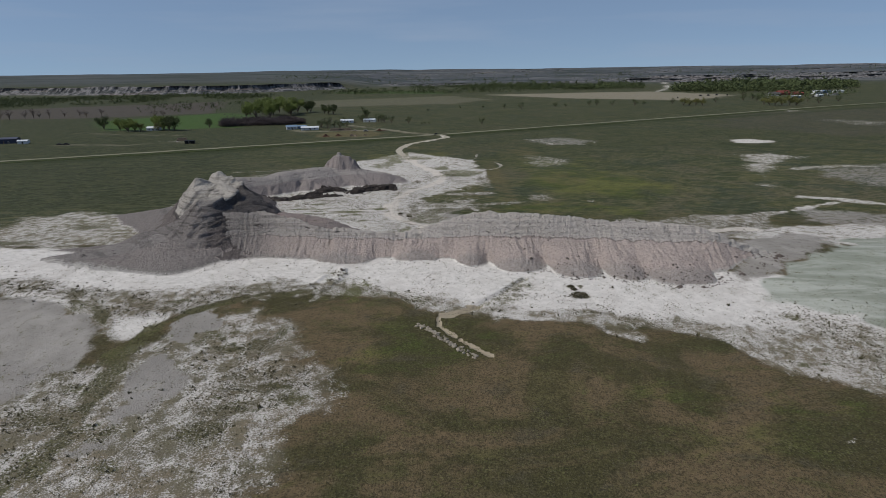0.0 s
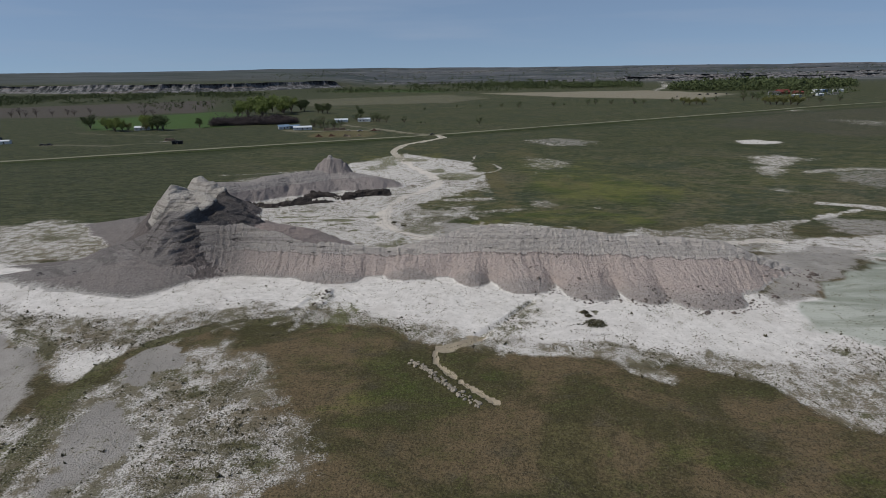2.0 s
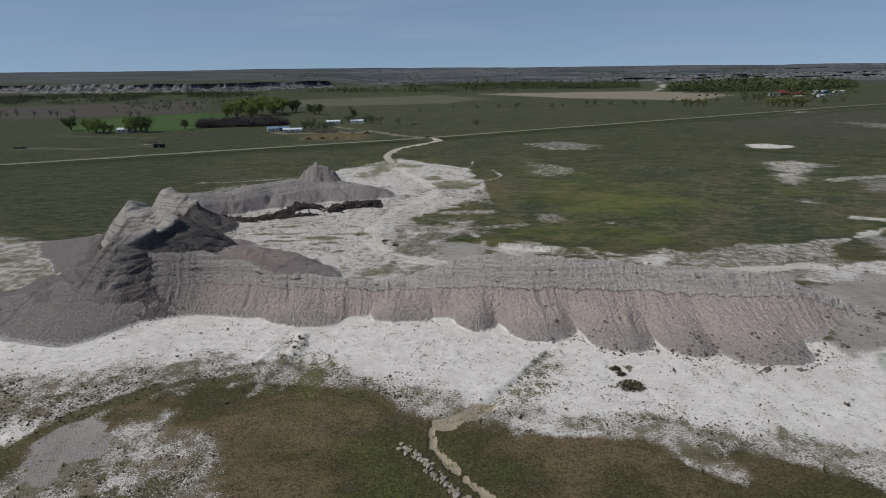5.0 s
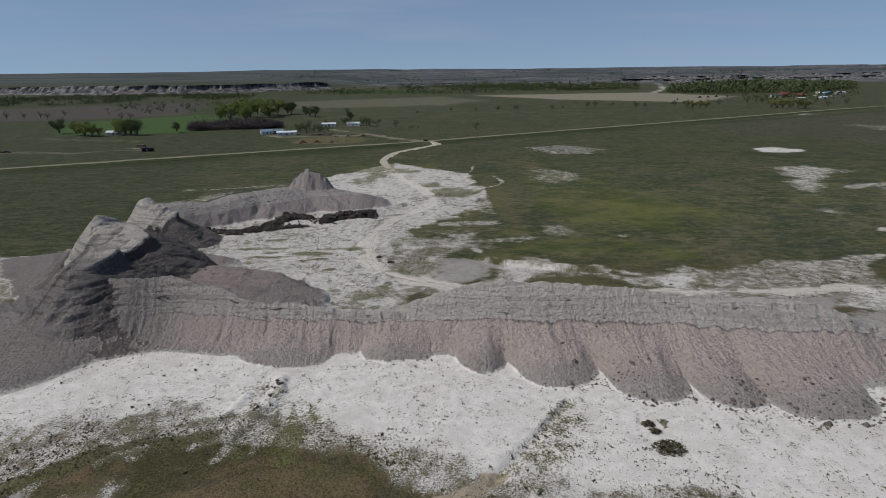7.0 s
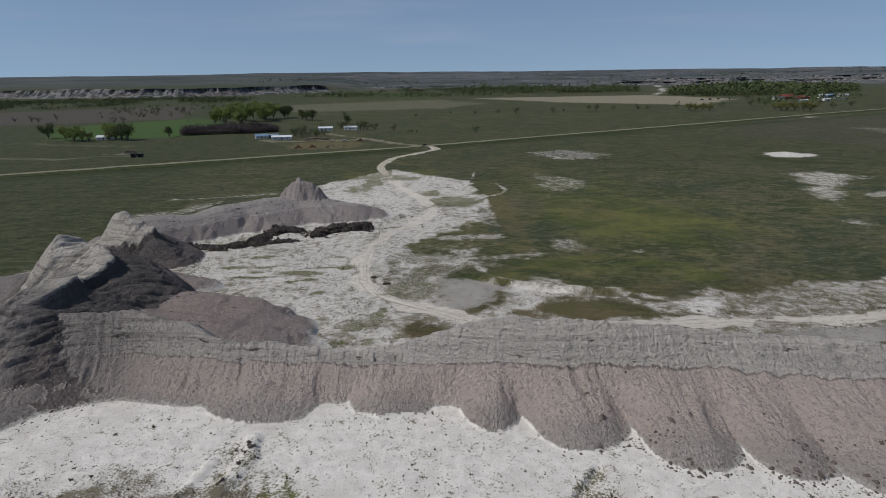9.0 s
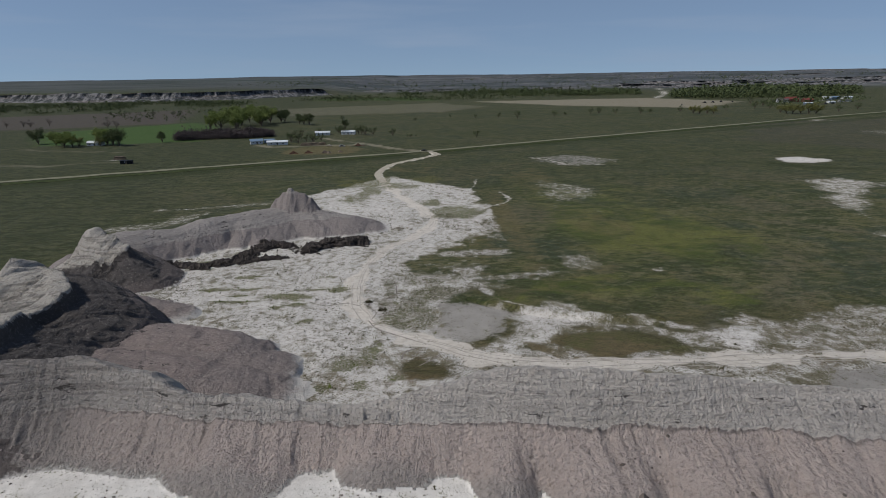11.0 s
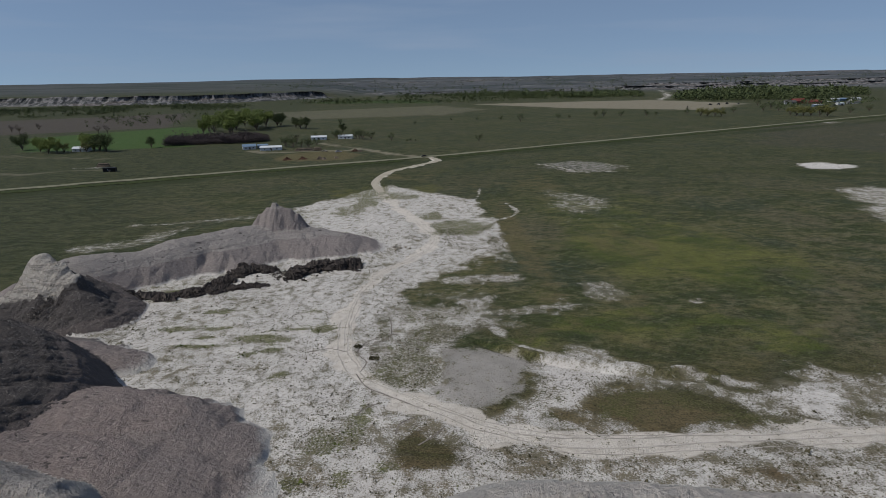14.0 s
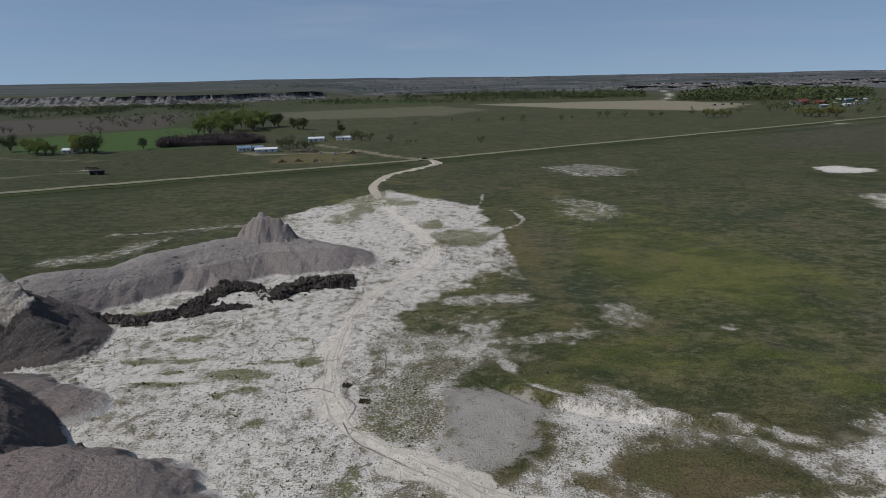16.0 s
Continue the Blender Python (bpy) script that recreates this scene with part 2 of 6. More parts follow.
def rock_material(name, talus, lower, line, cap, crest, pop=1.0, bump=1.3, layers=0.30, foot=0.45):
    """Bedded badland clay: strat runs from the foot (0) to the crest (1)."""
    n = Nodes(name, 0.95)
    mid = n.noise(0.22, 4)
    small = n.noise(1.1, 4)
    popcorn = n.noise(1.7, 5, (1.0, 1.0, 1.0), 0.74)
    streak = n.noise(1.0, 4, (1.6, 0.62, 0.62), 0.68, 0.3)
    flute = n.math("ABSOLUTE", n.math("SUBTRACT", n.noise(1.0, 3, (1.7, 0.50, 0.50), 0.65, 0.5), 0.5))
    beds = n.noise(1.0, 3, (0.03, 0.03, 1.7), 0.6)
    s = n.math("ADD", n.attr("strat"), n.math("MULTIPLY", n.math("SUBTRACT", mid, 0.5), 0.10))
    col = n.mix(n.ramp(s, 0.08, 0.24), talus, lower)
    col = n.mix(n.ramp(streak, 0.35, 0.7, 0, 0.35), col, n.mix(0.5, lower, cap))
    col = n.mix(n.ramp(s, 0.515, 0.530), col, line)
    col = n.mix(n.ramp(s, 0.535, 0.545), col, cap)
    col = n.mix(n.ramp(s, 0.80, 0.90), col, crest)
    col = n.mix(n.math("MULTIPLY", n.attr("grey"), 0.85), col, n.mix(small, (0.20, 0.182, 0.172), (0.285, 0.258, 0.243)))
    banded = n.math("MULTIPLY", n.ramp(beds, 0.50, 0.62), n.math("ADD", n.ramp(s, 0.5, 0.6, 0.10, layers), n.math("MULTIPLY", n.attr("grey"), n.ramp(s, 0.5, 0.6, 0.0, 0.35))), True)
    col = n.mix(banded, col, n.mix(0.65, col, (0.085, 0.076, 0.072)))
    col = n.mix(n.ramp(small, 0.3, 0.7, 0.0, 0.28), col, n.mix(0.5, col, (0.13, 0.115, 0.105)))
    col = n.mix(n.ramp(popcorn, 0.53, 0.62, 0, 0.55 * pop), col, n.mix(0.62, col, (0.07, 0.06, 0.055)))
    col = n.mix(n.ramp(popcorn, 0.45, 0.37, 0, 0.35 * pop), col, n.mix(0.4, col, (0.74, 0.68, 0.62)))
    ledge = n.noise(1.0, 4, (0.34, 0.34, 2.3), 0.68)
    gate = n.noise(0.14, 2)
    cracks = n.math("MULTIPLY", n.math("MULTIPLY", n.ramp(ledge, 0.59, 0.64), n.ramp(gate, 0.45, 0.55)), n.math("MULTIPLY", n.ramp(s, 0.54, 0.58, 0.0, 0.85), n.ramp(s, 0.93, 0.86)))
    col = n.mix(cracks, col, (0.045, 0.040, 0.038))
    height = n.math("ADD", n.math("MULTIPLY", popcorn, 0.75 * pop), n.math("ADD", n.math("ADD", n.math("MULTIPLY", streak, 0.25), n.math("MULTIPLY", flute, 0.5 * pop)), n.math("MULTIPLY", small, 0.4)))
    height = n.math("SUBTRACT", height, n.math("MULTIPLY", n.math("MULTIPLY", ledge, n.ramp(s, 0.52, 0.56)), 0.5))
    soil = n.mix(small, (0.60, 0.57, 0.53), (0.46, 0.43, 0.395))
    col = n.mix(n.ramp(n.math("ADD", n.attr("rise"), n.math("MULTIPLY", n.math("SUBTRACT", popcorn, 0.5), 1.6)), 0.10, foot), soil, col)
    col = n.mix(n.ramp(n.math("ADD", n.attr("strat"), n.math("MULTIPLY", n.math("SUBTRACT", popcorn, 0.5), 0.5)), 1.15, 1.35), col, soil)
    return n.done(col, height, 1.0, bump)


GROUND = ground_material()
RIDGE_ROCK = rock_material("ridge_clay", (0.42, 0.37, 0.34), (0.55, 0.455, 0.412), (0.30, 0.255, 0.235), (0.555, 0.508, 0.468), (0.61, 0.56, 0.515), 1.0, 1.8)
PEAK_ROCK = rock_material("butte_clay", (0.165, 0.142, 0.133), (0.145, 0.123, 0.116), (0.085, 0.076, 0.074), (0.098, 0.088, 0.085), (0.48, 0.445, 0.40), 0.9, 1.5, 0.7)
MOUND_ROCK = rock_material("mound_clay", (0.23, 0.205, 0.195), (0.215, 0.187, 0.178), (0.21, 0.185, 0.176), (0.265, 0.242, 0.227), (0.30, 0.277, 0.258), 0.8, 0.8, foot=0.9)
DOME_ROCK = rock_material("dome_clay", (0.235, 0.208, 0.195), (0.238, 0.200, 0.185), (0.235, 0.196, 0.181), (0.255, 0.208, 0.190), (0.265, 0.216, 0.197), 0.9, 0.9, foot=1.5)


# ---- the lie of the land ----
rng = np.random.default_rng(7)
PERM = rng.random((256, 256))


def vnoise(x, y):
    """Smooth value noise, 0 to 1."""
    xi, yi = np.floor(x).astype(int), np.floor(y).astype(int)
    fx, fy = x - xi, y - yi
    fx, fy = fx * fx * (3 - 2 * fx), fy * fy * (3 - 2 * fy)
    a, b = PERM[xi % 256, yi % 256], PERM[(xi + 1) % 256, yi % 256]
    c, d = PERM[xi % 256, (yi + 1) % 256], PERM[(xi + 1) % 256, (yi + 1) % 256]
    return (a * (1 - fx) + b * fx) * (1 - fy) + (c * (1 - fx) + d * fx) * fy


def fbm(x, y, octaves=4):
    total, amp, norm = 0.0, 1.0, 0.0
    for k in range(octaves):
        total = total + amp * vnoise(x * 2**k + 17.3 * k, y * 2**k + 9.1 * k)
        norm, amp = norm + amp, amp * 0.5
    return total / norm


def ridged(x, y, octaves=3):
    total, amp, norm = 0.0, 1.0, 0.0
    for k in range(octaves):
        total = total + amp * (1 - np.abs(2 * vnoise(x * 2**k + 5.7 * k, y * 2**k + 3.3 * k) - 1))
        norm, amp = norm + amp, amp * 0.5
    return total / norm


def sstep(a, b, v):
    t = np.clip((v - a) / (b - a), 0, 1)
    return t * t * (3 - 2 * t)


BASE_Y = (-500, 60, 95, 130, 150, 185, 215, 250, 300, 360, 450, 560, 700, 1000, 1500, 2200)
BASE_Z = (-1, -1.2, -1.0, -0.5, -0.4, -3.4, -5.0, -6.6, -8, -9.8, -11.6, -12.5, -13.5, -15, -18, -20)


BLUFF = ((-3000, 2200), (-1800, 2080), (-1413, 1990), (-1078, 1880), (-796, 1828), (-596, 1888), (-354, 2103), (-200, 2300), (0, 2600))


def base_height(x, y):
    z = np.interp(y, BASE_Y, BASE_Z)
    # the far country climbs to the skyline, higher on one hand than on the other
    far = sstep(2100, 4800, np.hypot(x * 0.7, y))
    z = z + far * (47 - 6 * sstep(-900, -2500, x) + 10 * (fbm(x * 0.0011, y * 0.0016) - 0.5))
    z = z + sstep(1500, 2600, y) * 9 * (fbm(x * 0.004, y * 0.004) - 0.5)
    # the bluffs' upland
    z = z + 20 * sstep(40, 90, y - np.interp(x, *np.array(BLUFF).T)) * sstep(-200, -420, x) * (1 - 0.75 * sstep(2200, 4600, y))
    return z + 0.5 * (fbm(x * 0.05, y * 0.05) - 0.5) + 0.25 * (fbm(x * 0.3, y * 0.3) - 0.5)


FOOT = ((-140, 144), (-113, 144.5), (-105, 146.4), (-91, 141.4), (-84, 143), (-73, 139.5), (-67, 137.5), (-62.5, 142.5), (-57.5, 150.5), (-52, 153.2), (-48.6, 153.8), (-39.4, 151.4), (-25.9, 146.2), (-20, 146.6),
        (-12.3, 148.4), (-6.2, 147.5), (3.9, 147.1), (8.6, 143.4), (13.7, 145.2), (16.6, 144.5), (20.7, 138.4), (27.9, 142.6), (31.9, 139.8), (34.4, 133.4), (41.6, 135.7), (45.9, 131.3),
        (51.5, 133.6), (54.4, 129.3), (60.8, 126.5), (67, 129), (80, 139), (92, 147), (105, 152))
BAND = ((-140, 149), (-100, 152), (-73, 154), (-63, 156.5), (-56, 160.5), (-45.5, 161.3), (-34.8, 158.6), (-25.7, 157.2), (-14.2, 156), (-4.4, 155.6), (2.5, 154), (12.6, 152.4), (18.9, 150.5),
        (26.3, 152.4), (35.5, 150.3), (42.4, 150.5), (47.9, 148.6), (60, 146), (70, 146), (80, 147), (92, 150), (105, 153))
RIM = ((-140, 154, -3.0), (-113, 157, -1.2), (-100, 160, 0.6), (-85, 161, 3.0), (-75, 165, 5.6), (-67, 164, 9.4), (-60, 165, 9.8), (-54, 165.2, 9.8), (-48.5, 165.2, 9.8), (-46, 164.4, 8.7), (-43.5, 163.5, 8.2), (-39.5, 163.2, 8.3), (-37, 161.5, 6.8), (-34.5, 159.8, 6.4), (-30, 160, 6.2), (-24, 159.5, 6.2),
       (-20, 159, 5.7), (-16, 158.5, 5.2), (-11, 158.5, 5.1), (-5, 158.2, 6.3), (3, 157.5, 8.9), (11, 156.5, 11.3), (20, 156, 10.9), (28, 155.5, 10.7), (36, 155.5, 9.5), (46, 154.5, 8.7), (55, 153.5, 8.2), (64, 152.5, 8),
       (71, 151.5, 6.8), (79, 150.5, 3.6), (92, 151.5, -1.0), (105, 154, -3.5))


def flowing(table, x, blur):
    """A line through a table's points with its corners rounded off."""
    t = np.arange(-150, 115, 0.25)
    kernel = np.exp(-0.5 * (np.arange(-12, 12.1, 0.25) / blur) ** 2)
    kernel /= kernel.sum()
    cols = np.array(table, float).T
    out = []
    for c in cols[1:]:
        v = np.pad(np.interp(t, cols[0], c), len(kernel) // 2, mode="edge")
        out.append(np.interp(x, t, np.convolve(v, kernel, mode="valid")))
    return out


LOBES = ((-25.9, 146.6, 9.0), (-6.2, 147.2, 6.5), (8.6, 142.6, 4.4), (20.9, 137.8, 7.2), (34.6, 132.8, 6.8), (45.9, 130.6, 5.4), (58.5, 126.4, 9.0))


def foot_line(x):
    """The cliff's foot: a line of notches, with rounded talus fans pushed out over it."""
    t = np.arange(-150, 115, 0.25)
    line = flowing(FOOT, t, 1.4)[0]
    for cx, cy, half in LOBES:
        fan = cy + 4.4 * np.clip(((t - cx) / half) ** 2, 0, 1) ** 1.3
        line = np.where(np.abs(t - cx) < half, np.minimum(line, fan), line)
    kernel = np.exp(-0.5 * (np.arange(-3, 3.1, 0.25) / 0.8) ** 2)
    line = np.convolve(np.pad(line, 12, mode="edge"), kernel / kernel.sum(), mode="valid")
    return np.interp(x, t, line)


def ridge_height(x, y, base):
    """The long cliff: talus lobes, a pink lower face, a ledge and a bedded cap. Returns height and strat."""
    wander = x + 2.4 * (fbm(x * 0.10, y * 0.10, 3) - 0.5) + 0.5 * (fbm(x * 0.6, y * 0.5, 2) - 0.5)
    rill = 0.36 * ridged(wander * 0.36, y * 0.045, 1) + 0.40 * ridged(wander * 0.80 + 7, y * 0.07, 1) + 0.24 * ridged(wander * 1.55 + 31, y * 0.14, 1)
    spur = fbm(x * 0.16, y * 0.05, 2) - 0.5
    foot = foot_line(x) + 0.9 * (fbm(x * 0.5, x * 0 + 3.3) - 0.5)
    band = flowing(BAND, x, 1.5)[0] - 1.6 * spur
    rim, top = flowing(RIM, x, 1.5)
    rim = rim - 1.2 * spur
    top = top + 0.6 * (fbm(x * 0.22, x * 0 + 8.8) - 0.5)
    band = np.minimum(np.maximum(band, foot + 3), rim - 1.5)
    mid = np.minimum(base + 0.49 * np.maximum(top - base, 10.2), np.maximum(top - 1.4, base + 0.4 * (top - base)))
    u = np.clip((y - foot) / (band - foot), 0, 1)
    v = np.clip((y - band) / (rim - band), 0, 1)
    wide = np.maximum((top - base) * 1.45, 3.0)
    w = np.clip((y - rim) / wide, 0, 1)
    lobe = 0 * x
    for cx, cy, half in LOBES:
        lobe = np.maximum(lobe, np.clip(1 - ((x - cx) / half) ** 2, 0, 1))
    lower = base - 0.15 + (mid - base + 0.15) * (0.55 * u + 0.45 * u**1.9) + 2.8 * (lobe - 0.35) * np.sin(np.pi * np.clip(u, 0, 1) ** 0.7) * (1 - 0.45 * u) * sstep(-40, -30, x)
    shelf = v + 0.02 * np.sin(v * 19 + 3 * fbm(x * 0.12, y * 0.12))
    upper = mid + (top - mid) * np.where(v > 0, 0.88 * shelf + 0.12 * v**2, 0)
    back = top + (base - 0.2 - top) * (0.35 * w + 0.65 * w * w * (3 - 2 * w))
    z = np.where(y < band, lower, np.where(y < rim, upper, back))
    on = sstep(0.05, 0.4, u) * (1 - sstep(0.1, 0.7, w)) * (1 - 0.55 * sstep(-54, -62, x))
    worn = 0.45 + 0.75 * fbm(x * 0.07 + 5, y * 0.02, 2)
    z = z - on * (1.3 * (1 - rill)) * worn * np.where(y < band, 0.35 + 0.75 * sstep(0.1, 0.7, u), 0.8) - on * 0.35 * (fbm(x * 0.5, y * 0.6, 2) - 0.5) - on * 0.30 * (fbm(x * 1.5, y * 1.4, 2) - 0.5)
    z = z + on * (y > band) * (w <= 0) * 0.30 * sstep(0.38, 0.62, fbm(x * 0.11, y * 0.2)) * np.sin(z * 5.2 + 4 * fbm(x * 0.05, y * 0.05))
    strat = np.where(y < band, 0.52 * u, 0.52 + 0.48 * v) + w * (x > -40)
    return np.where((y > foot - 0.5) & (w < 1), z, base - 5), strat


def edge_distance(x, y, pts, closed):
    pts = np.array(pts, float)
    ends = np.roll(pts, -1, 0) if closed else pts[1:]
    best, inside = np.full(x.shape, 1e9), np.zeros(x.shape, bool)
    for (ax, ay), (bx, by) in zip(pts, ends):
        s = np.clip(((x - ax) * (bx - ax) + (y - ay) * (by - ay)) / ((bx - ax) ** 2 + (by - ay) ** 2 + 1e-9), 0, 1)
        best = np.minimum(best, np.hypot(x - ax - s * (bx - ax), y - ay - s * (by - ay)))
        if closed and ay != by:
            inside ^= ((ay > y) != (by > y)) & (x < (bx - ax) * (y - ay) / (by - ay) + ax)
    return np.where(inside, best, -best) if closed else best


def hill(x, y, crest, profile, rough=0.5, rill=0.12):
    """A hump along a crest line of (x, y, z); profile: (distance, drop)."""
    best = np.full(x.shape, -99.0)
    warp = 1 + rill * (ridged(x * 0.16, y * 0.16, 3) - 0.62) * 2
    dist, drop = np.array([*profile, (profile[-1][0] + 100, profile[-1][1] + 150)], float).T
    for (ax, ay, az), (bx, by, bz) in zip(crest[:-1], crest[1:]):
        s = np.clip(((x - ax) * (bx - ax) + (y - ay) * (by - ay)) / ((bx - ax) ** 2 + (by - ay) ** 2), 0, 1)
        d = np.hypot(x - ax - s * (bx - ax), y - ay - s * (by - ay)) * warp
        best = np.maximum(best, az + s * (bz - az) - np.interp(d, dist, drop))
    return best - rough * (1 - ridged(x * 0.5, y * 0.5, 3)) * 0.7


def inverse_heights(x, y, table):
    """Heights between scattered places, weighted by nearness."""
    total, norm = 0.0, 0.0
    for px, py, pz in table:
        k = 1 / ((x - px) ** 2 + (y - py) ** 2 + 1.5) ** 1.5
        total, norm = total + k * pz, norm + k
    return total / norm


def massif(x, y, m):
    """A caprock table with fluted top, dropping off by a profile of its own on each side. Returns height and strat."""
    d = -edge_distance(x, y, m["edge"], True) + 0.9 * (fbm(x * 0.35, y * 0.35, 3) - 0.5)
    top = inverse_heights(x, y, m["heights"])
    tx, ty, tz = m["heights"][0]
    top = top + 1.3 * np.exp(-np.hypot(x - tx, y - ty) / 2.4)
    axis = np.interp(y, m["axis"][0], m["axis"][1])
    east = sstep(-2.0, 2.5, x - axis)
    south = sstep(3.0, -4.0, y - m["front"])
    out = np.maximum(d, 0)
    falls = {k: np.interp(out, *np.array(m[k], float).T) for k in ("west", "east", "south")}
    drop = falls["west"] * (1 - east) + falls["east"] * east
    drop = drop * (1 - south) + falls["south"] * south
    # flutes run down towards the sunlit side
    across = x * 0.78 - y * 0.62 + 1.6 * fbm(x * 0.2, y * 0.2, 2)
    along = x * 0.62 + y * 0.78
    flute = 0.26 * ridged(across * 0.36, along * 0.05, 1) + 0.40 * ridged(across * 0.8 + 9, along * 0.08, 1) + 0.34 * ridged(across * 1.5 + 23, along * 0.12, 1)
    sharp = (1 - east) * (1 - sstep(4, 9, drop)) + 0.35 * (1 - sstep(5, 12, drop))
    z = top - drop - 3.3 * (1 - flute) * np.minimum(sharp, 1) * (0.7 + 0.3 * sstep(-2, 0.5, d))
    z = z - 0.45 * (fbm(x * 0.6, y * 0.6, 3) - 0.5) * sstep(0, 3, drop)
    # beds stand out as small steps on the bare slopes
    bed = sstep(1.0, 2.0, drop) * (1 - sstep(9, 12, drop)) * (0.4 + 0.6 * np.maximum(south, 1 - east))
    z = z + bed * (0.10 * np.sin(z * 7.5 + 5 * fbm(x * 0.06, y * 0.06)) + 0.12 * np.sin(z * 3.1 + 6 * fbm(x * 0.04, y * 0.04 + 9))) * (0.4 + 1.2 * fbm(x * 0.2, y * 0.2, 2))
    # dark beds south and east; on the east, cap shadow is painted in too
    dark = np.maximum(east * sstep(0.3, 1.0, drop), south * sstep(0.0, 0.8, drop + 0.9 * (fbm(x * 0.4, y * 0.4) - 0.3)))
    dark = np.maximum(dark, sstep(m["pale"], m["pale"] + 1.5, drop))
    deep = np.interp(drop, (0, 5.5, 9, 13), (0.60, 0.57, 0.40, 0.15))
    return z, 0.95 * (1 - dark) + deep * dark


TALL = dict(
    edge=[(-84.8, 205.5), (-82.5, 197), (-77, 189), (-72, 176), (-70, 166), (-67.5, 162.6), (-64.5, 165.5), (-63.8, 171), (-65.5, 177), (-67.5, 183), (-64.8, 186.5), (-65.5, 191.5), (-73, 201.8), (-80.5, 206.5)],
    heights=[(-84, 204.3, 12.4), (-79, 203, 11.2), (-73.6, 200.6, 11.3), (-69, 195, 11.4), (-65.5, 189, 11.6), (-66, 175, 12.5), (-64.8, 169.3, 12.9), (-67.7, 163.5, 13.2), (-78, 193, 8.4), (-73.5, 187, 9.0), (-72, 179, 10.4), (-68, 184, 10.2)],
    axis=((150, 163, 170, 178, 184, 190, 202, 230), (-66.5, -66.5, -66.5, -68.5, -70, -69.5, -77, -84)), front=165.5, pale=6.0,
    west=[(0, 0), (4.5, 4.2), (9.5, 10.0), (14, 13), (20, 15.5), (120, 110)],
    east=[(0, 0), (0.9, 2.6), (5, 3.6), (8.5, 5.2), (12, 7.6), (15, 11.5), (19, 17), (120, 120)],
    south=[(0, 0), (5, 4.7), (12, 11.2), (18, 13.4), (26, 16), (120, 110)])
SMALL = dict(
    edge=[(-95.6, 254.6), (-99.5, 247), (-93, 243.2), (-84.5, 241), (-80.6, 242.6), (-81.6, 245.5), (-88, 251)],
    heights=[(-94.8, 253.4, 7.0), (-89.5, 249.6, 6.0), (-82, 244, 4.4), (-93, 243.5, 0.2), (-86, 241.5, 1.0), (-99, 247, 0.6)],
    axis=((220, 240, 243, 247, 253, 270), (-83, -83, -83, -84.5, -92, -94)), front=242.6, pale=5.0,
    west=[(0, 0), (4, 3.2), (8, 6.6), (13, 10), (20, 13.4), (120, 110)],
    east=[(0, 0), (0.8, 2.2), (3.2, 4.4), (7, 6.4), (11, 8.6), (14.5, 11.6), (20, 16), (120, 110)],
    south=[(0, 0), (0.8, 1.2), (3.5, 2.6), (8, 5.4), (12, 8.0), (15.5, 11.0), (21, 16), (120, 110)])
HILLS = [
    ("massif", TALL, 0, 0),
    ("massif", SMALL, 0, 0),
    ("mound", [(-66, 296, 0.7), (-62, 300, 0.6), (-54, 308, 0.0), (-42, 306, -1.2), (-31, 304, -2.8), (-22.5, 302, -5.6), (-16, 300.5, -8.6)], [(0, 0), (4, 0.5), (9, 2.2), (16, 5.4), (24, 9.0), (32, 14)], 0.4),
    ("block", [(-56.5, 310, 3.4), (-53.6, 309.8, 5.6), (-51.4, 309.6, 7.3), (-50.4, 309.6, 6.4), (-46.6, 309.3, 5.4), (-44.2, 309.2, 3.4)], [(0, 0), (0.9, 0.3), (2.6, 3.0), (4.2, 5.2), (6, 7.2), (12, 14)], 1.3),
    ("dome", [(-78, 216, 0.8), (-68, 215.5, -0.6), (-60, 215.5, -2.2)], [(0, 0), (3, 0.4), (6, 1.6), (9, 4.0), (12, 8)], 0.2),
    ("apron", [(-73, 168, 8.2), (-84, 167, 4.0), (-95, 166, 0.4), (-118, 168, -2.0)], [(0, 0), (5, 1.2), (13, 5.0), (22, 8.6), (30, 12)], 0.4),
    ("apron", [(-85, 205.5, 4.0), (-104, 216, -0.5), (-122, 224, -4.2)], [(0, 0), (6, 1.4), (14, 4.0), (22, 7.0), (30, 10)], 0.4),
    ("dome", [(-58, 186, 4.8), (-48, 187, 3.6), (-40, 186, 2.2), (-33.5, 183.5, 0.2)], [(0, 0), (5, 0.7), (9, 2.2), (12, 4.2), (16, 7.4), (22, 12)], 0.2),
    ("dome", [(-54, 173, 5.6), (-45, 172.5, 4.2), (-36, 171.5, 2.4), (-28, 172, -0.4)], [(0, 0), (5, 0.6), (9, 1.9), (13, 4.0), (18, 8)], 0.2),
    ("mound", [(-104, 260, -2.0), (-95, 266.8, 2.3), (-89, 272, 1.3), (-82, 277, 0.2), (-76, 285, 1.3), (-69.5, 293, 1.0), (-62, 300, 0.4)], [(0, 0), (3.5, 0.7), (7.5, 2.8), (11, 5.8), (14, 8.2), (19, 14)], 0.4),
]


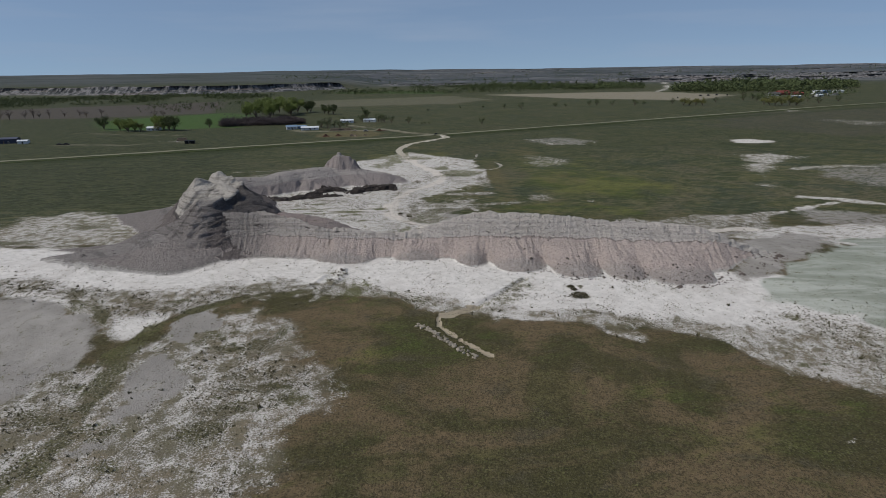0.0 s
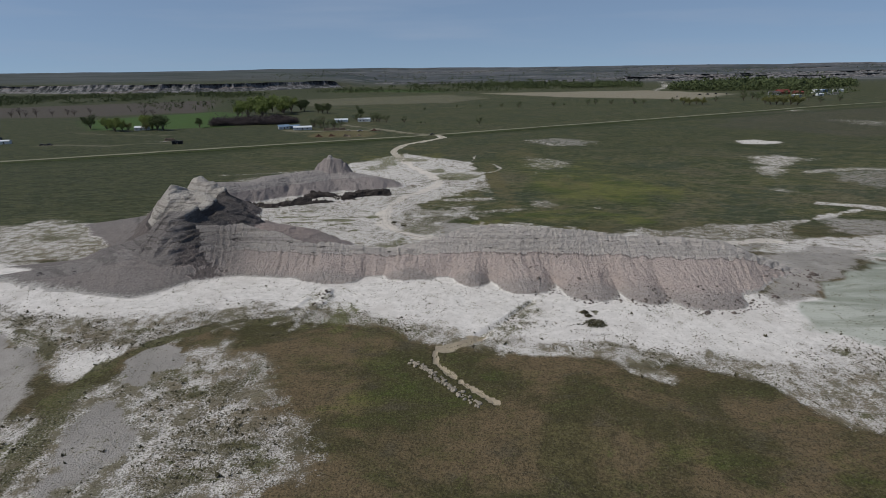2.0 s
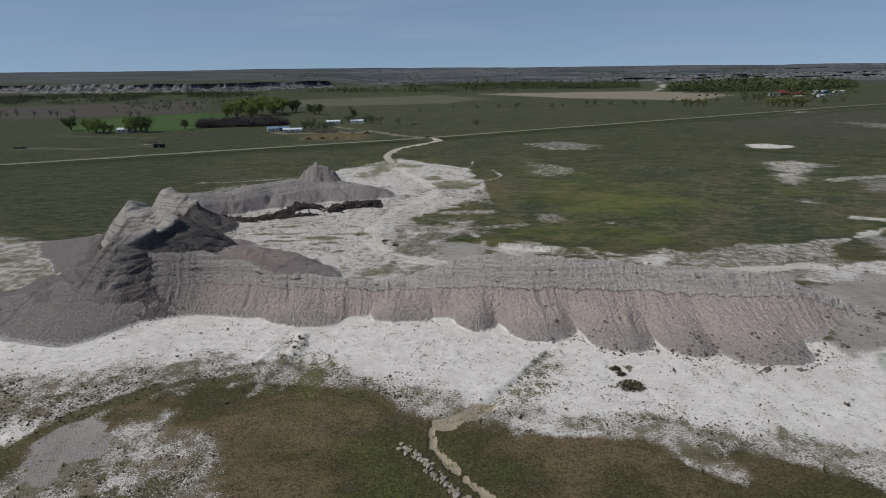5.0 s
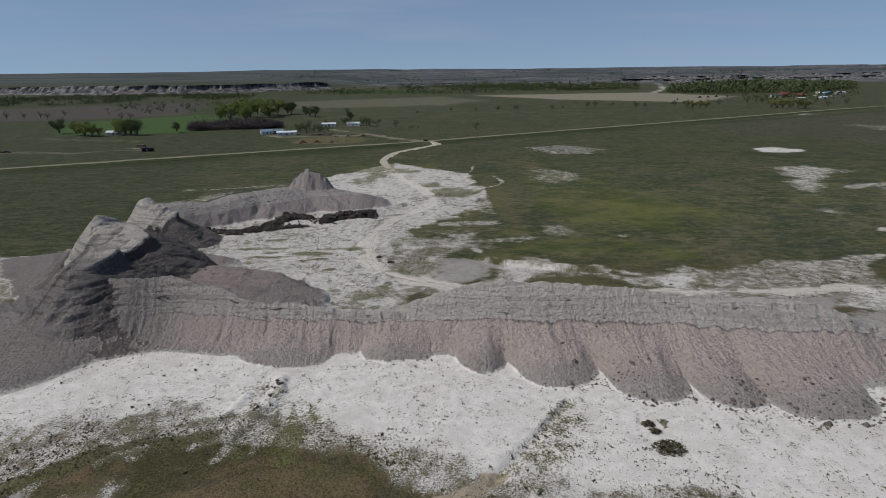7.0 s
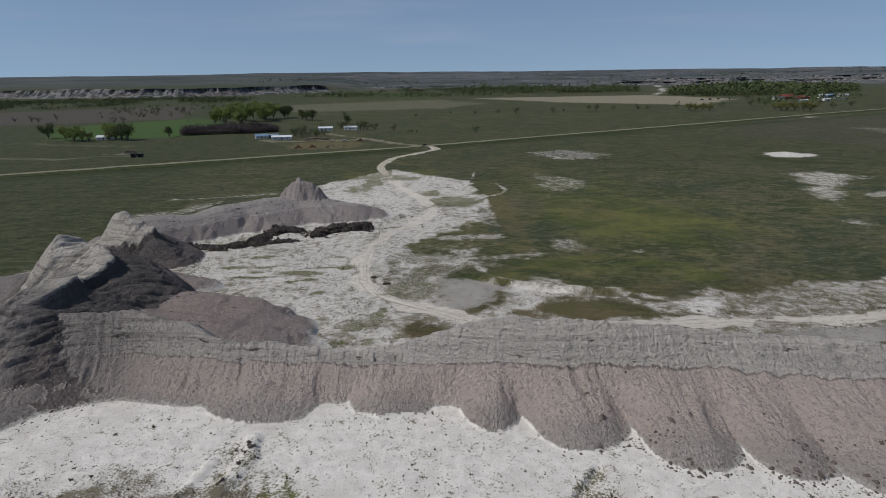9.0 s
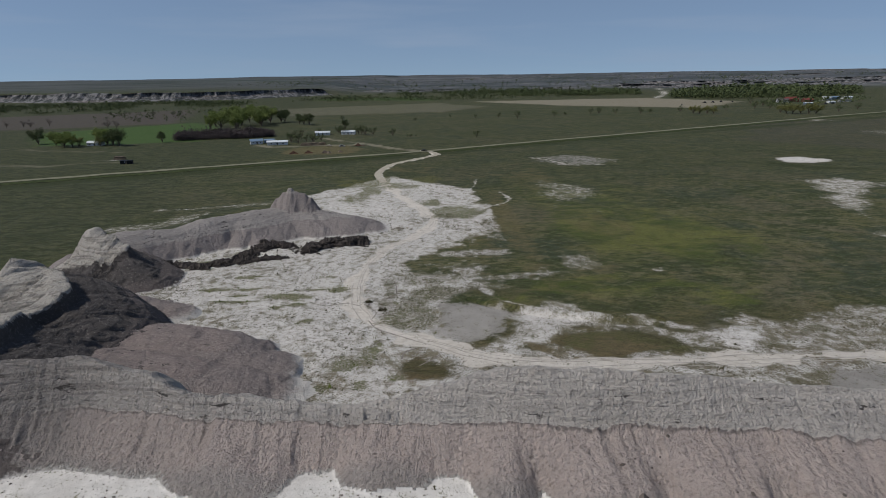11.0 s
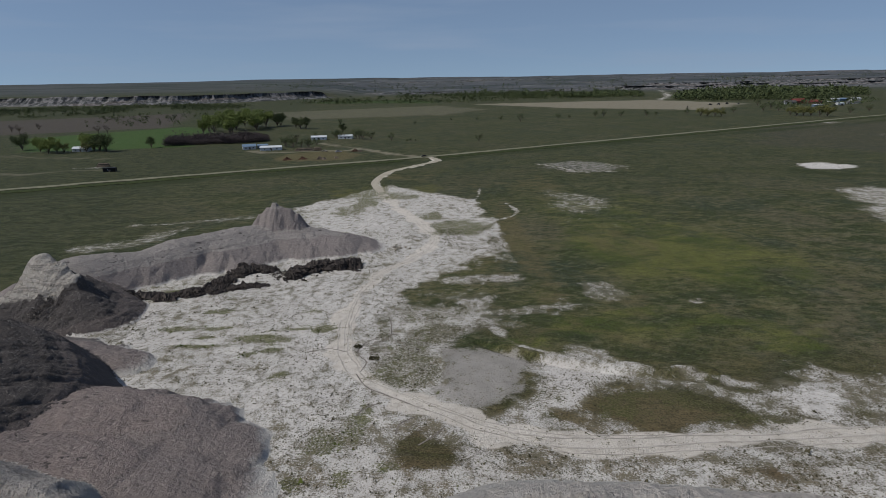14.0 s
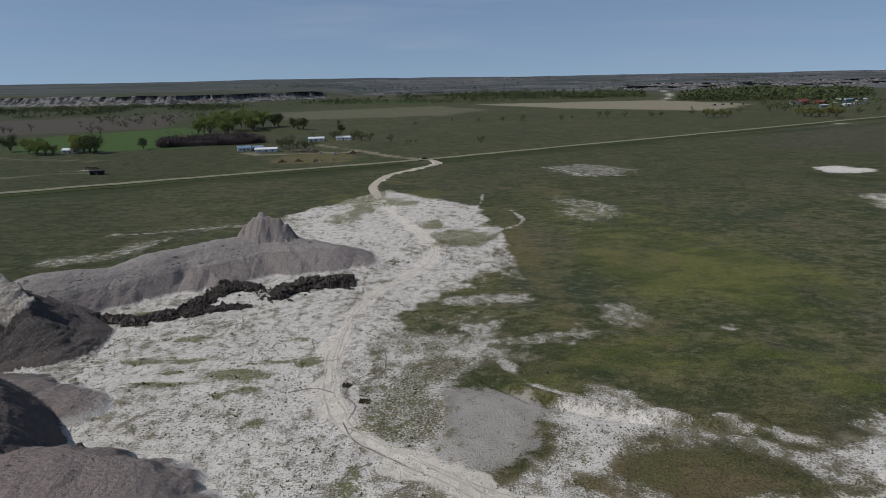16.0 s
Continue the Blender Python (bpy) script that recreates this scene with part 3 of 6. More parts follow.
def land(x, y):
    """Height, bedding and owner of the surface: -1 plain, 0 ridge, 1 and on the hills."""
    base = base_height(x, y)
    z, strat, owner = base.copy(), np.zeros_like(base), np.full(base.shape, -1)
    near = (x > -150) & (x < 110) & (y > 120) & (y < 360)
    if not near.any():
        return z, strat, owner
    xn, yn, bn = x[near], y[near], base[near]
    zn, sn, on = bn.copy(), np.zeros_like(bn), np.full(bn.shape, -1)
    zr, sr = ridge_height(xn, yn, bn)
    up = zr > zn
    zn, sn, on = np.where(up, zr, zn), np.where(up, sr, sn), np.where(up, 0, on)
    for k, (kind, crest, profile, rough) in enumerate(HILLS):
        if kind == "massif":
            zh, st = massif(xn, yn, crest)
        else:
            zh = hill(xn, yn, crest, profile, rough)
            if kind in ("mound", "dome"):
                # shallow drainage lines run down the soft clay
                lean = 0.8 if kind == "mound" else 0.15
                across = xn + lean * yn + 3.0 * (fbm(xn * 0.12, yn * 0.12, 3) - 0.5)
                zh = zh - 0.55 * (1 - ridged(across * 0.24, (yn - lean * xn) * 0.03, 3)) - 0.25 * (fbm(xn * 0.35, yn * 0.35, 3) - 0.5)
            elif kind == "block":
                zh = zh - 0.45 * (1 - ridged(xn * 0.7 + 3 * fbm(xn * 0.2, yn * 0.2), yn * 0.12, 2)) - 0.9 * (fbm(xn * 0.8, yn * 0.8, 3) - 0.5)
            st = np.clip(0.25 + 0.6 * (zh - bn) / 10.0, 0, 1)
            if kind == "block":
                st = np.interp(max(c[2] for c in crest) - zh, (0, 1.2, 2.2, 6), (0.95, 0.80, 0.50, 0.35))
        up = zh > zn
        zn, sn, on = np.where(up, zh, zn), np.where(up, st, sn), np.where(up, k + 1, on)
    z[near], strat[near], owner[near] = zn, sn, on
    return z, strat, owner


def span(*pieces):
    """Grid lines: pieces of (to, step), the last ones growing."""
    out = [pieces[0]]
    for to, step, grow in pieces[1:]:
        while out[-1] < to - 1e-6:
            out.append(min(out[-1] + step, to))
            step *= grow
    return np.array(out)


right_x = span(84, (150, 0.8, 1.0), (4950, 0.85, 1.04))
left_x = -span(92, (112, 0.4, 1.0), (134, 0.8, 1.0), (4950, 0.85, 1.04))[::-1]
GX = np.concatenate([left_x, span(-92, (84, 0.22, 1.0))[1:-1], right_x])
back_y = 40 - (span(0, (700, 1.0, 1.15)))[::-1]
GY = np.concatenate([back_y, span(40, (60, 1.0, 1.0), (128, 0.7, 1.0), (172, 0.25, 1.0), (215, 0.42, 1.0), (300, 0.65, 1.0), (4950, 0.7, 1.02))[1:]])
X, Y = np.meshgrid(GX, GY)
Z, STRAT, OWNER = land(X, Y)
LAYER = {k: np.zeros(X.shape) for k in ("salt", "pan", "lush", "straw", "sage", "weeds", "track", "wash", "mudflat", "field", "plough", "crop", "rut", "verge", "sedge")}
LAYER["far"] = sstep(170, 230, Y)
# dimmed on the left for cloud shade, less strongly farther off
LAYER["sedge"] = np.maximum(sstep(-5, -150, X + 0.12 * (Y - 260) + 60 * (fbm(X * 0.012, Y * 0.012) - 0.5)) * sstep(205, 260, Y), 0.6 * sstep(290, 480, Y))
# the haze-tinted steppe colour sets in with distance
LAYER["hazed_steppe"] = sstep(2050, 2700, np.hypot(X * 0.6, Y)) * (1 - 0.25 * sstep(-350, -700, X) * (1 - sstep(3000, 4500, Y)))


def window(x0, x1, y0, y1):
    a, b = np.searchsorted(GX, (x0, x1))
    c, d = np.searchsorted(GY, (y0, y1))
    return slice(max(c - 1, 0), d + 1), slice(max(a - 1, 0), b + 1)


def edge_noise(x, y, soft):
    return soft * 1.6 * (fbm(x / (soft * 2.5), y / (soft * 2.5), 3) - 0.5) * 2


def lay(kind, value, where, cover):
    """Lays a patch; bare kinds push the plants aside and the other way round."""
    old = LAYER[kind][where]
    LAYER[kind][where] = np.maximum(old, value * cover) if kind in ("lush", "straw", "track", "rut", "field", "verge") else old * (1 - cover) + value * cover
    if kind in ("pan", "mudflat", "sage", "weeds", "salt", "wash"):
        for other in ("pan", "mudflat", "sage", "weeds"):
            if other != kind:
                LAYER[other][where] *= 1 - cover


def patch(kind, value, soft, pts):
    px, py = zip(*pts)
    where = window(min(px) - 4 * soft, max(px) + 4 * soft, min(py) - 4 * soft, max(py) + 4 * soft)
    x, y = X[where], Y[where]
    lay(kind, value, where, sstep(-soft, soft, edge_distance(x, y, pts, True) + edge_noise(x, y, soft)))


def strip(kind, value, width, pts):
    px, py = zip(*pts)
    where = window(min(px) - 4 * width, max(px) + 4 * width, min(py) - 4 * width, max(py) + 4 * width)
    x, y = X[where], Y[where]
    lay(kind, value, where, 1 - sstep(width * 0.35, width * 1.45, edge_distance(x, y, pts, False) + 0.8 * edge_noise(x, y, width)))


def blot(kind, value, soft, cx, cy, rx, ry):
    where = window(cx - 2.6 * rx - soft, cx + 2.6 * rx + soft, cy - 2.6 * ry - soft, cy + 2.6 * ry + soft)
    x, y = X[where], Y[where]
    soft_kind = kind in ("lush", "straw")
    r = np.hypot((x - cx) / rx, (y - cy) / ry) + (fbm(x / rx * 1.2 + cx, y / ry * 1.2, 4) - 0.5) * 2.4
    lay(kind, value, where, 1 - (sstep(0.1, 1.5, r) if soft_kind else sstep(0.35, 1.35, r)))


# far fields
patch("field", 1, 8, [(106.7, 1491.9), (544.2, 1554.5), (639.5, 1302.9), (469.0, 1099.8), (265.2, 1255.8)])
patch("field", 0.32, 12, [(-298.3, 1272.1), (36.4, 1447.9), (112.8, 1250.9), (27.6, 1099.5), (-208.3, 1051.2)])
patch("plough", 1, 8, [(-1022.5, 1136.7), (-788.8, 1101.9), (-454.2, 1315.5), (-342.7, 936.5), (-494.9, 852.6), (-780.3, 862.9)])
patch("crop", 1, 6, [(-448.5, 796.9), (-324.1, 932.7), (-259.8, 861.7), (-219.2, 680.5), (-292.1, 657.6), (-364.7, 655.6)])
patch("plough", 0.35, 14, [(390.2, 788.3), (659.7, 849.0), (744.6, 768.9), (501.4, 512.1), (352.1, 509.0), (271.8, 603.2)])
patch("crop", 0.45, 30, [(-4556.7, 4660.2), (-3272.2, 4637.5), (-761.8, 3043.2), (-399.4, 2514.0), (-1105.2, 4426.2), (-6187.4, 8789.6), (-11134.5, 11420.0)])
# plain behind the ridge
blot("lush", 0.8, 25, 76.0, 307.8, 29.6, 66.5)
blot("lush", 0.9, 15, 45.0, 226.2, 19.4, 9.5)
blot("lush", 0.8, 10, 73.0, 222.1, 8.9, 8.9)
blot("straw", 0.7, 12, 29.2, 320.8, 10.0, 73.9)
blot("straw", 0.5, 12, 53.5, 444.7, 17.0, 86.0)
blot("straw", 0.7, 8, 65.4, 304.8, 10.3, 26.0)
strip("straw", 0.5, 3, [(23.8, 226.7), (32.3, 228.7), (38.6, 222.3), (45.2, 216.5)])
blot("straw", 0.6, 6, 66.4, 238.1, 13.6, 8.8)
blot("straw", 0.6, 6, -11.2, 469.9, 13.1, 16.2)
# far pond: the sky's reflection in its water, painted as white salt
patch("salt", 1, 2, [(243.4, 492.2), (261.8, 494.1), (272.9, 475.8), (254.4, 462.4), (233.5, 465.0)])
patch("salt", 0.62, 6, [(206.6, 403.2), (228.8, 407.0), (238.6, 383.9), (212.8, 364.4), (191.0, 340.4), (165.1, 289.7), (154.2, 265.8), (156.7, 281.7), (178.8, 329.6), (191.1, 366.8)])
patch("pan", 0.5, 6, [(206.9, 333.7), (234.2, 343.2), (268.4, 349.8), (305.1, 340.3), (241.1, 265.8), (208.7, 268.8), (202.4, 286.2), (202.9, 309.3)])
strip("verge", 1, 5, [(226, 462), (238, 444), (262, 434), (300, 412), (360, 400)])
blot("verge", 0.8, 5, 258, 486, 14, 5)
strip("salt", 0.55, 5, [(204.2, 329.2), (237.2, 337.8), (254.5, 330.9), (286.0, 318.1)])
strip("salt", 0.8, 4, [(157.2, 248.1), (170.2, 238.3), (177.0, 225.9), (192.2, 209.1)])
strip("salt", 0.8, 2.5, [(114.8, 208.7), (130.5, 214.2), (147.5, 224.6), (161.5, 232.3)])
patch("salt", 0.85, 3, [(93.0, 196.9), (109.2, 201.7), (117.0, 187.6), (151.6, 191.5), (171.6, 185.4), (142.9, 152.5), (123.4, 153.9), (90.8, 172.6)])
patch("pan", 0.6, 5, [(142.6, 216.7), (164.6, 209.1), (183.4, 199.0), (170.0, 183.5), (134.9, 186.3), (126.1, 196.4)])
blot("sage", 0.9, 2, 109.9, 192.0, 6.4, 5.4)
blot("salt", 0.4, 10, 450.5, 624.7, 41.8, 50.6)
blot("salt", 0.5, 6, 476.1, 816.3, 23.8, 31.3)
patch("pan", 0.55, 6, [(76, 513), (95, 525), (123, 515), (134, 494), (118, 473), (89, 475), (77, 489)])
strip("salt", 0.6, 2.2, [(76, 513), (86, 500), (92, 484), (89, 476), (104, 474), (118, 473)])
strip("salt", 0.6, 1.2, [(122, 508), (124, 494), (128, 486)])
blot("salt", 0.42, 10, 67.0, 365.3, 19.2, 33.0)
blot("salt", 0.52, 3, 43.0, 252.8, 7.6, 9.6)
blot("salt", 0.45, 5, 32.7, 242.9, 5.9, 3.1)
blot("salt", 0.55, 4, 22.5, 239.9, 9.3, 3.6)
blot("salt", 0.7, 8, 11.3, 247.6, 12.0, 16.3)
blot("salt", 0.6, 4, 13.1, 266.1, 10.5, 5.0)
blot("salt", 0.85, 3, 17.0, 323.7, 9.5, 29.6)
blot("salt", 0.6, 2, 65.2, 243.9, 1.7, 1.6)
strip("salt", 0.6, 1.0, [(20.4, 324.7), (28.7, 343.4), (37.0, 352.7), (39.3, 361.1), (37.1, 379.8)])
strip("salt", 0.6, 1, [(25.0, 396.8), (28.4, 419.0)])
patch("salt", 0.58, 3.5, [(-3.4, 202.0), (4.3, 194.5), (11.5, 190.2), (20.8, 189.7), (30.8, 187.9), (41.4, 188.5), (49.6, 188.0), (47.6, 193.3), (42.0, 202.3), (46.6, 205.3), (55.6, 198.5), (61.6, 199.0), (75.9, 203.4), (101.6, 210.5), (128.8, 214.4), (90.3, 174.0), (65.9, 172.4), (48.8, 174.4), (31.5, 177.4), (17.6, 178.2), (5.5, 179.0), (-2.1, 183.9)])
patch("salt", 0.9, 2, [(45.9, 206.2), (49.2, 202.8), (52.6, 198.8), (54.7, 195.9), (58.4, 190.7), (61.4, 187.2), (69.4, 196.5), (64.2, 198.2), (58.9, 198.5), (56.1, 201.6), (52.1, 203.4)])
patch("salt", 0.7, 3, [(62.2, 204.4), (68.8, 204.1), (74.2, 202.2), (69.4, 196.5), (63.6, 200.4)])
patch("salt", 0.85, 4, [(21.1, 212.0), (30.4, 215.4), (40.0, 210.9), (40.5, 204.0), (33.1, 198.5), (24.8, 192.4), (16.2, 187.3), (8.1, 187.7), (15.8, 199.4), (20.4, 205.1)])
patch("salt", 0.8, 2.5, [(-60.9, 216.7), (-66.2, 240.3), (-86.1, 266.7), (-67.8, 259.8), (-56.9, 259.1), (-46.5, 264.0), (-43.2, 283.8), (-32.5, 293.7), (-19.2, 292.7), (-12.0, 311.0), (-31.9, 336.2), (-61.8, 358.1), (-59.9, 379.7), (-37.4, 415.1), (-19.4, 439.8), (-4.1, 422.6), (24.4, 390.0), (24.6, 355.0), (9.6, 346.2), (6.7, 324.3), (17.6, 315.7), (18.6, 289.8), (9.5, 275.1), (-2.4, 265.0), (-7.3, 250.5), (-12.3, 236.8), (-11.2, 219.8), (-5.1, 206.6), (-0.1, 196.2), (-4.2, 188.3), (-15.8, 179.5), (-34.1, 180.4), (-50.3, 197.5)])
patch("salt", 0.75, 5, [(-7.3, 250.5), (3.8, 241.6), (13.1, 229.9), (4.0, 218.9), (2.6, 206.1), (7.4, 194.5), (-0.1, 196.2), (-5.1, 206.6), (-11.2, 219.8), (-12.3, 236.8)])
patch("pan", 0.9, 5, [(4.0, 218.9), (9.9, 219.6), (17.2, 216.1), (19.8, 208.5), (16.1, 200.8), (12.2, 196.2), (6.7, 195.2), (4.0, 201.4), (2.7, 209.5)])
strip("sage", 0.7, 4, [(20.5, 223.4), (14.9, 227.3), (8.8, 230.1), (3.4, 229.2), (-1.4, 221.4), (-4.0, 211.6), (-5.1, 206.6)])
blot("sage", 0.7, 3, 0.2, 239.1, 5.8, 5.9)
patch("salt", 0.8, 2.5, [(-42, 162), (-8, 160), (-6, 184), (-20, 202), (-42, 202)])
patch("salt", 0.8, 2.5, [(-75, 196), (-34, 196), (-26, 250), (-14, 290), (-10, 304), (-40, 300), (-80, 275), (-95, 262), (-85, 225)])
strip("salt", 0.7, 1.6, [(13.7, 230.3), (17.1, 221.3), (21.1, 216.5), (25.9, 212.9)])
blot("sage", 0.8, 2, 65.8, 189.6, 2.9, 2.0)
blot("sage", 0.85, 2, 52.1, 188.9, 5.1, 1.7)
blot("sage", 0.75, 3, 29.2, 194.0, 4.8, 4.2)
blot("sage", 0.7, 3, 38.7, 196.1, 5.5, 3.3)
blot("sage", 0.55, 3, 22.9, 200.6, 5.7, 4.1)
blot("sage", 0.8, 2, 54.2, 198.0, 4.4, 1.4)
blot("sage", 0.6, 3, 81.4, 197.6, 5.0, 2.9)
blot("sage", 0.6, 1.5, 34.5, 177.9, 2.3, 0.8)
blot("sage", 0.7, 2, 67.1, 175.5, 1.8, 2.8)
patch("pan", 0.85, 2, [(68.5, 177.4), (78.2, 180.3), (96.4, 180.4), (78.7, 161.9), (66.3, 165.1), (63.5, 167.8)])
blot("weeds", 0.95, 2, -53.7, 234.0, 4.5, 1.9)
blot("weeds", 0.95, 2, -48.3, 223.9, 5.6, 1.1)
blot("weeds", 0.95, 2, -36.2, 219.2, 1.8, 1.6)
blot("weeds", 0.95, 2, -31.4, 221.0, 4.0, 1.1)
blot("weeds", 0.95, 2, -21.6, 232.1, 4.4, 2.1)
blot("weeds", 0.95, 2, -27.2, 209.5, 2.5, 2.1)
blot("weeds", 0.95, 2, -10.7, 196.2, 1.9, 3.2)
blot("weeds", 0.95, 2, -11.6, 192.0, 2.5, 1.4)
blot("weeds", 0.95, 2, -9.3, 210.2, 1.1, 1.1)
blot("weeds", 0.95, 2, -8.2, 220.1, 1.0, 1.3)
blot("weeds", 0.95, 2, -35.1, 226.8, 6.3, 2.8)
blot("weeds", 0.95, 2, -47.0, 233.6, 3.3, 1.3)
blot("weeds", 0.95, 2, -49.1, 245.1, 4.9, 1.3)
blot("weeds", 0.95, 2, -48.3, 228.7, 3.2, 1.0)
blot("weeds", 0.95, 2, -30.4, 232.6, 3.3, 1.6)
blot("weeds", 0.95, 2, -28.5, 243.8, 3.6, 1.6)
blot("weeds", 0.85, 2, -29.7, 386.0, 3.5, 30.2)
blot("weeds", 0.85, 2, -37.9, 363.3, 6.5, 8.7)
blot("weeds", 0.85, 2, -4.1, 422.9, 6.3, 9.8)
blot("weeds", 0.85, 2, 1.1, 354.4, 4.9, 9.3)
blot("weeds", 0.85, 2, 15.9, 330.6, 9.0, 10.2)
blot("weeds", 0.85, 2, -42.4, 411.5, 11.1, 10.6)
strip("salt", 0.45, 7, [(-116.6, 308.9), (-104.0, 318.7), (-94.3, 340.0), (-83.0, 355.0), (-69.8, 363.0), (-55.9, 372.4)])
strip("salt", 0.45, 2, [(-118.6, 347.7), (-104.9, 350.2), (-80.2, 359.8)])
strip("field", 0.9, 3, [(-5.7, 565.6), (-27.8, 589.0), (-53.5, 627.0), (-75.8, 651.8), (-100.1, 684.0)])
strip("field", 0.9, 3.5, [(-53.5, 627.0), (-71.0, 617.7), (-99.5, 621.9), (-116.0, 612.7), (-133.8, 611.6), (-151.8, 629.7)])
patch("straw", 0.9, 6, [(-118.2, 556.1), (-113.3, 601.3), (-71.0, 617.7), (-50.0, 592.2), (-62.3, 554.6), (-101.1, 547.9)])
strip("salt", 0.9, 7, [(873, 2356), (800, 2120), (756, 1990), (680, 1800), (619, 1666), (560, 1540)])
strip("field", 0.9, 4, [(-877, 1978), (-800, 1850), (-754, 1790), (-713, 1728), (-700, 1690)])
strip("field", 0.5, 3, [(-330, 522), (-297, 520), (-268, 511), (-250, 527), (-225, 530)])
strip("field", 0.5, 2.5, [(-374, 635), (-330, 612), (-283, 602), (-250, 590)])
strip("verge", 0.8, 3.5, [(-290, 545), (-262, 522), (-240, 536), (-205, 540)])
strip("verge", 0.8, 7, [(43, 1047), (138, 1091), (203, 968), (290, 981), (418, 1087), (580, 1122)])
strip("verge", 1, 10, [(-360.2, 319.9), (-292.8, 397.1), (-163.7, 461.2), (-17.1, 535.6)])
strip("verge", 0.9, 8, [(13.6, 546.0), (199.7, 648.5), (646.2, 865.6)])
patch("crop", 0.7, 15, [(-286.3, 1695.5), (39.9, 1583.9), (-21.3, 1812.4), (-290.6, 1822.0)])
blot("salt", 0.5, 6, -234.2, 540.1, 16.4, 5.7)
blot("weeds", 0.8, 2, -30.0, 427.2, 8.7, 23.4)
blot("weeds", 0.8, 2, -14.5, 401.6, 9.3, 14.2)
blot("weeds", 0.8, 2, -28.9, 386.8, 7.6, 10.2)
blot("weeds", 0.8, 2, -34.5, 371.6, 7.2, 6.8)
blot("weeds", 0.8, 2, 9.0, 332.9, 8.1, 10.4)
blot("weeds", 0.8, 2, 1.6, 422.5, 7.1, 13.1)
blot("straw", 0.6, 4, -10.9, 460.4, 14.3, 23.4)
blot("straw", 0.6, 4, 8.2, 368.7, 8.2, 20.3)
blot("straw", 0.6, 4, 20.2, 292.6, 11.3, 22.6)
blot("straw", 0.6, 4, 35.1, 269.8, 11.4, 13.1)
blot("straw", 0.6, 4, 46.9, 242.4, 10.6, 7.8)
blot("weeds", 1.0, 2, -66, 260.5, 6, 2.2)
# white wheel road and its ruts
strip("track", 1, 2.6, [(6.4, 192.2), (-3.2, 198.3), (-10.1, 205.2), (-14.9, 212.3), (-17.9, 222.3), (-19.1, 237.2), (-18.1, 256.5), (-14.2, 272.2), (-5.8, 286.2), (1.6, 303.2), (2.7, 316.9), (-3.3, 342.6), (-13.3, 375.1), (-23.6, 416.7), (-29.4, 452.1), (-22.3, 491.8), (-5.2, 518.9), (8.4, 539.2), (4.6, 557.8), (-1.5, 568.3)])
strip("track", 1, 2.8, [(100.9, 185.1), (81.9, 185.0), (53.9, 184.1), (23.6, 183.5), (9.1, 187.9), (2.1, 193.3), (-4.5, 199.2)])
patch("salt", 0.72, 3, [(-5.9, 181.8), (22.8, 180.1), (66.5, 173.4), (59.1, 163.0), (18.6, 162.1), (-15.8, 162.4), (-22.4, 170.8), (-19.0, 180.4), (-14.8, 191.7), (-4.2, 191.1)])
blot("weeds", 0.8, 2, -11.6, 191.8, 2.6, 5.6)
blot("weeds", 0.8, 2, -16.1, 185.9, 2.5, 3.3)
blot("weeds", 0.8, 2, -18.5, 177.2, 1.8, 2.1)
blot("weeds", 0.8, 2, -12.0, 176.9, 2.3, 1.4)
blot("weeds", 0.8, 2, -5.8, 179.6, 1.9, 1.7)
# plain before the ridge
patch("salt", 1.25, 3, [(-153.4, 166.3), (-133.3, 172.7), (-62.9, 167.5), (19.3, 154.2), (77.3, 136.4), (88.4, 121.1), (90.6, 109.0), (91.9, 98.8), (74.1, 76.6), (70.7, 81.6), (64.8, 86.2), (59.4, 88.3), (58.8, 92.3), (55.0, 99.0), (50.3, 102.7), (46.3, 106.7), (37.1, 109.7), (25.7, 110.1), (14.4, 112.5), (7.5, 113.7), (2.8, 115.9), (-4.5, 119.2), (-11.0, 123.7), (-17.6, 125.6), (-24.4, 127.6), (-33.9, 129.1), (-42.6, 127.3), (-47.8, 123.5), (-52.4, 119.0), (-57.9, 112.0), (-63.3, 104.5), (-72.5, 115.3), (-102.3, 129.2), (-124.3, 131.9)])
strip("salt", 0.62, 3.5, [(71.2, 82.2), (65.4, 87.1), (60.0, 89.2), (55.6, 100.1), (46.7, 107.7), (26.0, 111.5), (7.5, 115.1), (-11.1, 125.0), (-34.2, 130.5)])
patch("salt", 0.6, 5, [(-136.5, 146.5), (-93.5, 136.2), (-63.7, 131.1), (-48.1, 132.3), (-34.4, 131.3), (-47.8, 123.5), (-57.9, 112.0), (-63.3, 104.5), (-72.5, 115.3), (-102.3, 129.2), (-124.3, 131.9)])
patch("salt", 0.57, 4, [(-53.8, 110.5), (-45.5, 116.6), (-38.4, 116.9), (-31.0, 106.5), (-23.0, 97.2), (-15.6, 91.6), (-16.4, 79.5), (-19.7, 72.3), (-18.7, 64.3), (-24.1, 59.5), (-23.8, 52.5), (-74.7, 53.8), (-131.1, 106.9), (-82.3, 100.5), (-65.5, 93.5), (-58.5, 95.3)])
patch("salt", 0.6, 5, [(-156.3, 204.8), (-158.0, 225.6), (-148.0, 242.7), (-119.1, 222.6), (-112.3, 259.3), (-105.8, 227.2), (-102.3, 178.8), (-110.0, 171.0), (-133.3, 172.7), (-169.9, 175.3), (-204.0, 213.2)])
blot("sage", 0.8, 3, -126.6, 205.7, 7.4, 6.1)
blot("sage", 0.8, 3, -135.0, 181.3, 7.5, 4.6)
